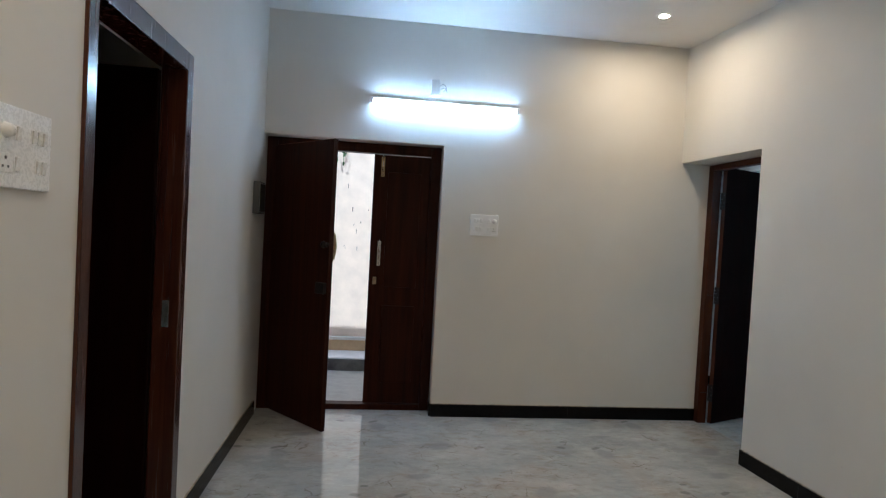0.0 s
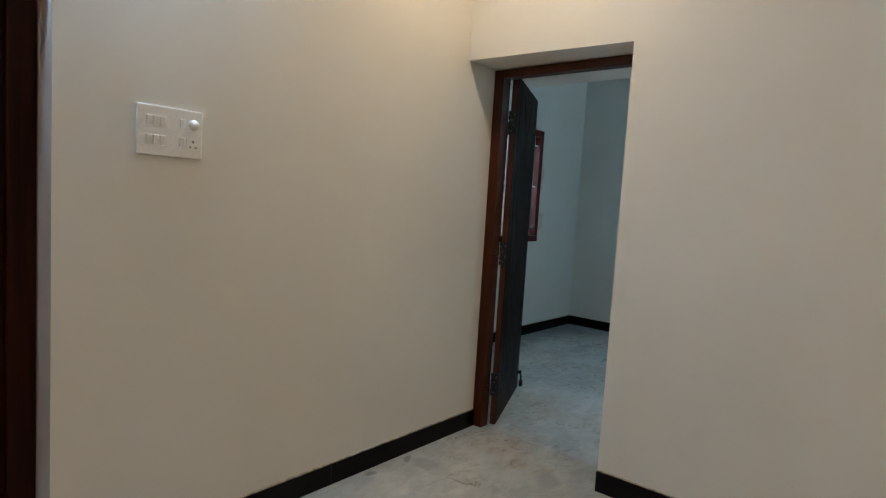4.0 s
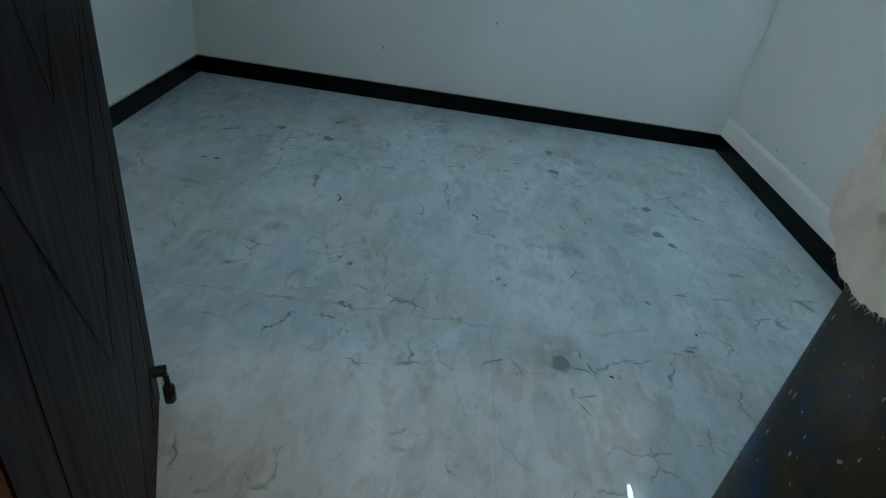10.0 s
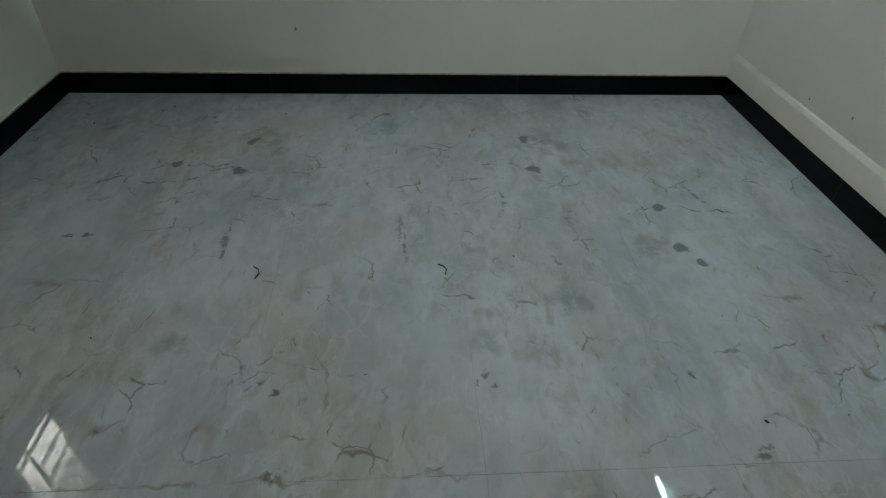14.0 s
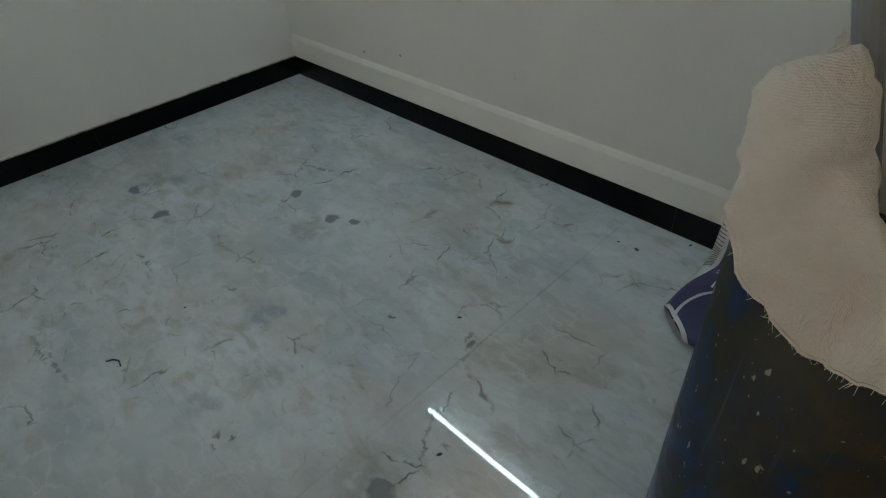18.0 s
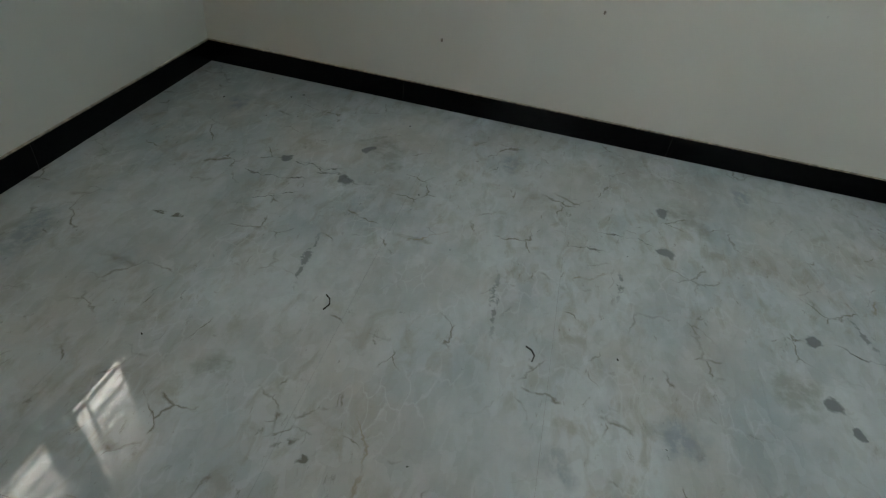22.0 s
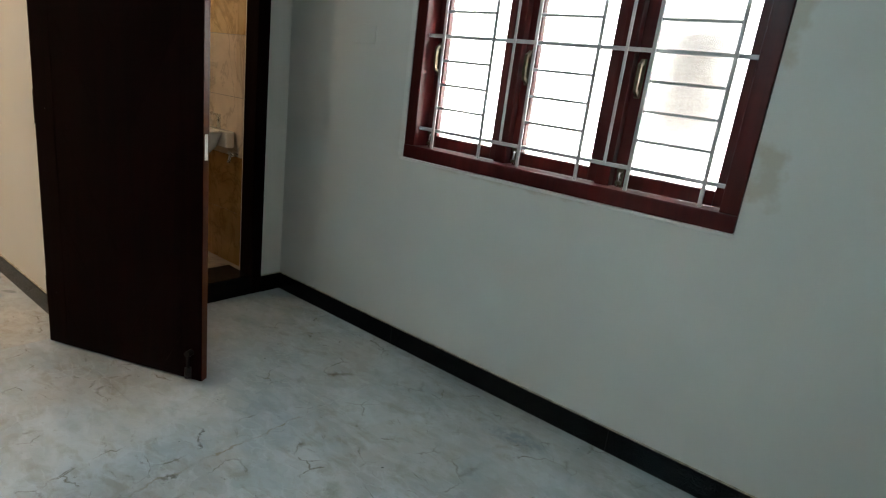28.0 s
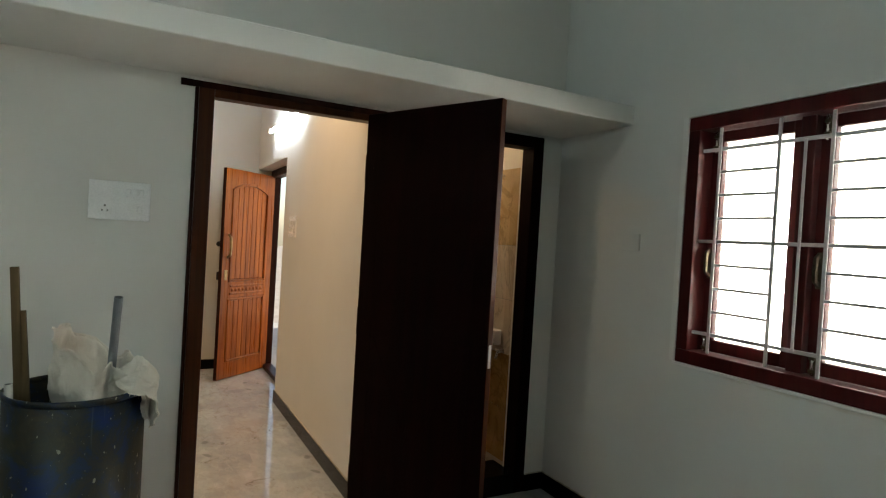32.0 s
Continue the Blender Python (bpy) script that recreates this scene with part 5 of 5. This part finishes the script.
sol = sk.modifiers.new("thickness", "SOLIDIFY")
sol.thickness, sol.offset = 0.0015, 1.0
part("hem", sweep(lip_line + lip_line[:1], 0.005, 0.004), SACK, sack, "rolled frayed hem along the open mouth")
rng = random.Random(23)
bm = bmesh.new()
for p in lip_line:
    for k in range(2):
        q = p + Vector((rng.gauss(0, 0.004), rng.gauss(0, 0.004), -rng.uniform(0.003, 0.014)))
        add_cyl(bm, p, q, 0.0005, 3, 0.0002)
tagged(part("frayed_threads", bm, SACK, sack), "loose threads along the hem", kind="stuff")


def stick(name, label, cat, base, top, r, material, square=False):
    t = thing(name, label, cat, pose(0, 0, 0))
    if square:
        part("batten", sweep([base, top], r * 2, r * 1.6, (1, 0, 0)), material, t)
    else:
        bm = cyl(base, top, r, 14)
        part("pipe", bm, material, t, smooth=False)
        d = (Vector(top) - Vector(base)).normalized()
        part("bore", cyl(Vector(top) - d * 0.001, Vector(top) + d * 0.0006, r * 0.8, 14), PLASTIC_GREY, t)
    return t


PVC = plain("grey_pvc_pipe", (0.22, 0.23, 0.24), 0.45, 0, 0.1, 20)
PVC_W = plain("white_pvc_pipe", (0.60, 0.58, 0.54), 0.45, 0, 0.1, 20)
RAW = wood("raw_batten_wood", (0.09, 0.055, 0.022), (0.19, 0.125, 0.055), 0.7, 2, 0.0)
stick("pipe", "grey plastic conduit pipe standing in the drum", "pipe", (0.60, -1.23, 0.04), (0.985, -1.168, 1.255), 0.0135, PVC)
stick("pipe", "short white plastic pipe leaning in the drum", "pipe", (DX + 0.03, DY - 0.15, 0.04), (DX + 0.06, DY - 0.19, 0.95), 0.012, PVC_W)
stick("pipe", "thin white plastic pipe end in the drum", "pipe", (DX + 0.08, DY - 0.10, 0.04), (DX + 0.11, DY - 0.13, 0.89), 0.010, PVC_W)
stick("wooden_batten", "long rough wooden batten standing in the drum", "batten", (DX - 0.02, DY - 0.12, 0.04), (DX - 0.02, DY - 0.20, 1.330), 0.012, RAW, True)
stick("wooden_batten", "shorter rough wooden batten standing in the drum", "batten", (DX + 0.02, DY - 0.08, 0.04), (DX - 0.03, DY - 0.175, 1.18), 0.011, RAW, True)

# ---- plaster bag lying behind the drum, its far half slumped up against the wall ----
def bag_print():
    """Navy print; the flat coordinates of the bag are kept in its UV map, in metres."""
    m, n, l, b = mat("printed_bag")
    nt = m.node_tree
    uv = nt.nodes.new("ShaderNodeTexCoord").outputs["UV"]
    sep = nt.nodes.new("ShaderNodeSeparateXYZ")
    l.new(uv, sep.inputs[0])
    x, y = sep.outputs[0], sep.outputs[1]
    seam = math_node(nt, "MULTIPLY", math_node(nt, "GREATER_THAN", x, math_node(nt, "MAXIMUM", 0.208, math_node(nt, "SUBTRACT", 0.300, math_node(nt, "MULTIPLY", y, 0.30)))), 1.0)
    far_end = math_node(nt, "LESS_THAN", x, -0.26)
    # thin white arc
    dx, dy = math_node(nt, "SUBTRACT", x, 0.050), math_node(nt, "SUBTRACT", y, 0.075)
    rad = math_node(nt, "SQRT", math_node(nt, "ADD", math_node(nt, "MULTIPLY", dx, dx), math_node(nt, "MULTIPLY", dy, dy)))
    arc = math_node(nt, "LESS_THAN", math_node(nt, "ABSOLUTE", math_node(nt, "SUBTRACT", rad, 0.157)), 0.0045)
    corner = math_node(nt, "GREATER_THAN", math_node(nt, "SUBTRACT", math_node(nt, "MULTIPLY", x, 0.84), y), 0.113)
    mask = math_node(nt, "MAXIMUM", math_node(nt, "MAXIMUM", seam, far_end), math_node(nt, "MAXIMUM", arc, corner))
    dirt = noise_node(nt, coords(nt, "Object"), 12.0, 4)
    blue = ramp(nt, dirt, [(0.3, (0.018, 0.018, 0.075)), (0.7, (0.035, 0.035, 0.12))])
    white = ramp(nt, dirt, [(0.3, (0.45, 0.44, 0.42)), (0.7, (0.66, 0.65, 0.62))])
    l.new(mixc(nt, mask, blue, white), b.inputs["Base Color"])
    b.inputs["Roughness"].default_value = 0.5
    bump(nt, noise_node(nt, coords(nt, "Object"), 22.0, 4), 0.25, 0.004, b)
    return m


bag = thing("plaster_bag", "half-empty navy and white printed plaster bag slumped against the wall", "bag", pose(0.99, -1.697, 0.0))
BAG_X0, BAG_X1, BAG_W, BEND, BEND_R = -0.29, 0.252, 0.56, 0.315, 0.085


def bag_line(w):
    """Underside of the bag at a way w from its near edge: y, z and the upward normal."""
    if w < BEND:
        return -w, 0.002, 0.0, 1.0
    f = min((w - BEND) / BEND_R, radians(82))
    rest = w - BEND - f * BEND_R
    y = -BEND - BEND_R * math.sin(f) - rest * math.cos(f)
    z = 0.002 + BEND_R * (1 - math.cos(f)) + rest * math.sin(f)
    return y, z, math.sin(f), math.cos(f)


def bag_point(x, w, lift=0.0, under=False):
    u, v = (x - BAG_X0) / (BAG_X1 - BAG_X0) * 2 - 1, w / BAG_W * 2 - 1
    fat = (max(0.0, 1 - u ** 4) ** 0.5) * (max(0.0, 1 - v ** 4) ** 0.6)
    y, z, ny, nz = bag_line(w)
    h = 0.018 - 0.016 * fat if under else 0.020 + 0.045 * fat + 0.010 * noise.noise(Vector((u * 3, v * 3.5, 1))) * fat + 0.004 * noise.noise(Vector((u * 9, v * 9, 4))) * fat
    h += lift
    return Vector((x, y + ny * h, z + nz * h))


bm = bmesh.new()
uvs = bm.loops.layers.uv.new("flat")
nx, ny = 44, 48
flat = {}
for under in (False, True):
    g = []
    for i in range(nx + 1):
        line = []
        for j in range(ny + 1):
            x, w = BAG_X0 + (BAG_X1 - BAG_X0) * i / nx, BAG_W * j / ny
            # the near corner is folded in
            cut = max(0.0, 0.84 * x - w - 0.128)
            x, w = x - 0.5 * cut, w + 0.55 * cut
            v = bm.verts.new(bag_point(x, w, 0.0, under))
            flat[v] = (x, w)
            line.append(v)
        g.append(line)
    for i in range(nx):
        for j in range(ny):
            bm.faces.new((g[i][j], g[i][j + 1], g[i + 1][j + 1], g[i + 1][j]))
for fc in bm.faces:
    for lp in fc.loops:
        lp[uvs].uv = flat[lp.vert]
bmesh.ops.remove_doubles(bm, verts=bm.verts, dist=0.003)
bmesh.ops.recalc_face_normals(bm, faces=bm.faces)
part("body", bm, bag_print(), bag, smooth=True)
STITCH = plain("dark_stitching", (0.08, 0.08, 0.09), 0.8)
for k in range(20):
    w = 0.31 + k * 0.0125
    part("stitch", sweep([bag_point(0.222, w, 0.001), bag_point(0.236, w, 0.001), bag_point(0.247, w, 0.001)], 0.0026, 0.0014), STITCH, bag)


def on_bag(me):
    """Wraps a flat mesh, drawn in the bag's own coordinates, over its bulging top."""
    for v in me.vertices:
        v.co = bag_point(v.co.x, v.co.y, 0.0014 + v.co.z)
    return me


def lettering(text, size, m, material, parent):
    cu = bpy.data.curves.new("lettering", "FONT")
    cu.body, cu.size, cu.extrude, cu.align_x = text, size, 0.0004, "CENTER"
    tmp = bpy.data.objects.new("lettering", cu)
    scene.collection.objects.link(tmp)
    me = bpy.data.meshes.new_from_object(tmp.evaluated_get(bpy.context.evaluated_depsgraph_get()))
    bpy.data.objects.remove(tmp)
    me.materials.append(material)
    for v in me.vertices:
        v.co = m @ v.co
    ob = new("lettering", on_bag(me))
    ob.parent = parent
    return tagged(ob, "white printed capital letters")


INK = plain("white_print", (0.62, 0.61, 0.58), 0.5)
# the line runs from the wall towards the near edge, letters upright away from the seam
facing = Matrix(((0, -1, 0, 0.196), (-1, 0, 0, 0.395), (0, 0, 1, 0), (0, 0, 0, 1)))
lettering("IUM BASECOAT", 0.038, facing, INK, bag)
for x0, x1, w0, w1 in ((0.150, 0.163, 0.20, 0.26), (0.172, 0.178, 0.20, 0.245), (0.100, 0.135, 0.145, 0.185), (0.100, 0.135, 0.20, 0.26)):
    bm = bmesh.new()
    for i in range(4):
        for j in range(5):
            xa, xb = x0 + (x1 - x0) * i / 4, x0 + (x1 - x0) * (i + 1) / 4
            wa, wb = w0 + (w1 - w0) * j / 5, w0 + (w1 - w0) * (j + 1) / 5
            bm.faces.new([bm.verts.new((p, q, 0.0)) for p, q in ((xa, wa), (xa, wb), (xb, wb), (xb, wa))])
    bmesh.ops.remove_doubles(bm, verts=bm.verts, dist=0.0002)
    patch = part("label_patch", bm, INK, bag, "white printed block")
    on_bag(patch.data)

# ---- details outside the main door ----
STREAK = plain("dark_wall_streak", (0.10, 0.08, 0.07), 0.9)
rng = random.Random(11)
for i in range(26):
    x, z = rng.uniform(-3.1, -2.2), 1.2 + abs(rng.gauss(0, 0.55))
    hgt = rng.uniform(0.012, 0.05)
    part("streak", box(x, x + rng.uniform(0.003, 0.007), 1.857, 1.8605, z, z + hgt, 0.0008), STREAK, bpy.data.objects["wall_compound"])
part("ledge", box(-5.5, -1.2, 1.80, 1.859, 0.24, 0.275, 0.006), plain("pale_pipe_plaster", (0.62, 0.58, 0.52), 0.8), bpy.data.objects["wall_compound"], "pale horizontal pipe along the wall foot")
part("dado", box(-5.5, -1.2, 1.83, 1.8585, 0.121, 0.24, 0.004), plain("ochre_plaster", (0.50, 0.36, 0.20), 0.85), bpy.data.objects["wall_compound"], "ochre plaster foot")
# leaves hanging over the wall
LEAF = plain("leaf_green", (0.07, 0.12, 0.03), 0.6)
vine = thing("creeper", "small green creeper leaves at the top of the wall", "plant", pose(-2.86, 1.84, 2.2))
part("stem", sweep([(0, 0.015, 0.9), (0.01, 0.0, 0.5), (-0.01, 0.0, 0.2), (0.0, 0.0, -0.05)], 0.006, 0.006, (0, 1, 0)), LEAF, vine)
for i in range(26):
    z = rng.uniform(-0.08, 0.8)
    m = Matrix.Translation((rng.gauss(0, 0.04), -0.012 - rng.uniform(0, 0.03), z)) @ pose(0, 0, 0, rng.uniform(50, 110), rng.uniform(-40, 40), rng.uniform(0, 360))
    bm = bmesh.new()
    vs = [bm.verts.new(p) for p in ((0, -0.03, 0), (0.014, -0.008, 0.004), (0.012, 0.014, 0.003), (0, 0.034, 0), (-0.012, 0.014, 0.003), (-0.014, -0.008, 0.004))]
    mid = bm.verts.new((0, 0.0, -0.004))
    for a in range(6):
        bm.faces.new((vs[a], vs[(a + 1) % 6], mid))
    bmesh.ops.transform(bm, matrix=m, verts=bm.verts)
    part("leaf", bm, LEAF, vine)

# small floor litter
DARK_BIT = plain("dark_debris", (0.03, 0.025, 0.02), 0.8)
def curl(x, y, s, turn, name="debris", label="small dark curled scrap on the floor"):
    t = thing(name, label, "debris", pose(x, y, 0.0025, 0, 0, turn), group="floor litter")
    part("scrap", sweep([(-0.03 * s, 0, 0), (-0.01 * s, 0.009 * s, 0.001), (0.012 * s, 0.007 * s, 0.001), (0.03 * s, -0.012 * s, 0)], 0.0034, 0.003), DARK_BIT, t)


curl(2.268, 0.002, 1.0, 205)
curl(2.270, -0.592, 0.9, 215)


def crumb(x, y, s, turn):
    """A lump of dried dirt."""
    t = thing("debris", "tiny dark speck of dirt on the marble floor", "debris", pose(x, y, 0.0, 0, 0, turn), group="floor litter")
    bm = bmesh.new()
    bmesh.ops.create_icosphere(bm, subdivisions=1, radius=1.0)
    for v in bm.verts:
        k = 1 + 0.35 * noise.noise(v.co * 2.0 + Vector((x * 9, y * 9, 0)))
        v.co = Vector((v.co.x * 0.009 * s * k, v.co.y * 0.0045 * s * k, 0.0022 * s + v.co.z * 0.0022 * s))
    part("crumb", bm, DARK_BIT, t)


for x, y, s, turn in ((1.442, -1.98, 1.3, 160), (1.508, -1.978, 0.7, 40), (1.406, -2.148, 0.8, 10), (1.323, -2.113, 0.9, 70), (1.39, -1.019, 1.0, 60), (2.33, -0.833, 0.6, 20),
                      (3.306, 0.908, 0.9, 0), (3.436, 0.65, 0.7, 80), (3.481, 0.609, 0.8, 120), (3.578, 0.81, 0.7, 30), (3.403, 0.078, 0.8, 10), (3.226, 0.667, 0.6, 0),
                      (1.662, -1.372, 0.9, 30), (2.9, -0.1, 0.6, 15), (2.0, 0.4, 0.6, 50)):
    crumb(x, y, s, turn)
# chips in the walls
CHIP = plain("bare_plaster_chip", (0.30, 0.27, 0.23), 0.95)
for parent, p, q in (("wall_bedroom_east", (BE - 0.0012, 0.028, 0.314), (0, 0, 0)), ("wall_bedroom_east", (BE - 0.0012, -0.62, 0.55), (0, 0, 0)),
                     ("wall_bedroom_south", (3.013, south(3.013) + 0.0012, 0.258), (0, 0, 0)), ("wall_bedroom_south", (2.751, south(2.751) + 0.0012, 0.299), (0, 0, 0))):
    bm = bmesh.new()
    bmesh.ops.create_icosphere(bm, subdivisions=1, radius=1.0)
    flat = (0.0015, 0.006, 0.009) if "east" in parent else (0.006, 0.0015, 0.007)
    for v in bm.verts:
        k = 1 + 0.4 * noise.noise(v.co * 1.7 + Vector(p) * 5)
        v.co = Vector(p) + Vector((v.co.x * flat[0], v.co.y * flat[1] * k, v.co.z * flat[2] * k))
    part("chip", bm, CHIP, bpy.data.objects[parent], "small dark chip in the paint")
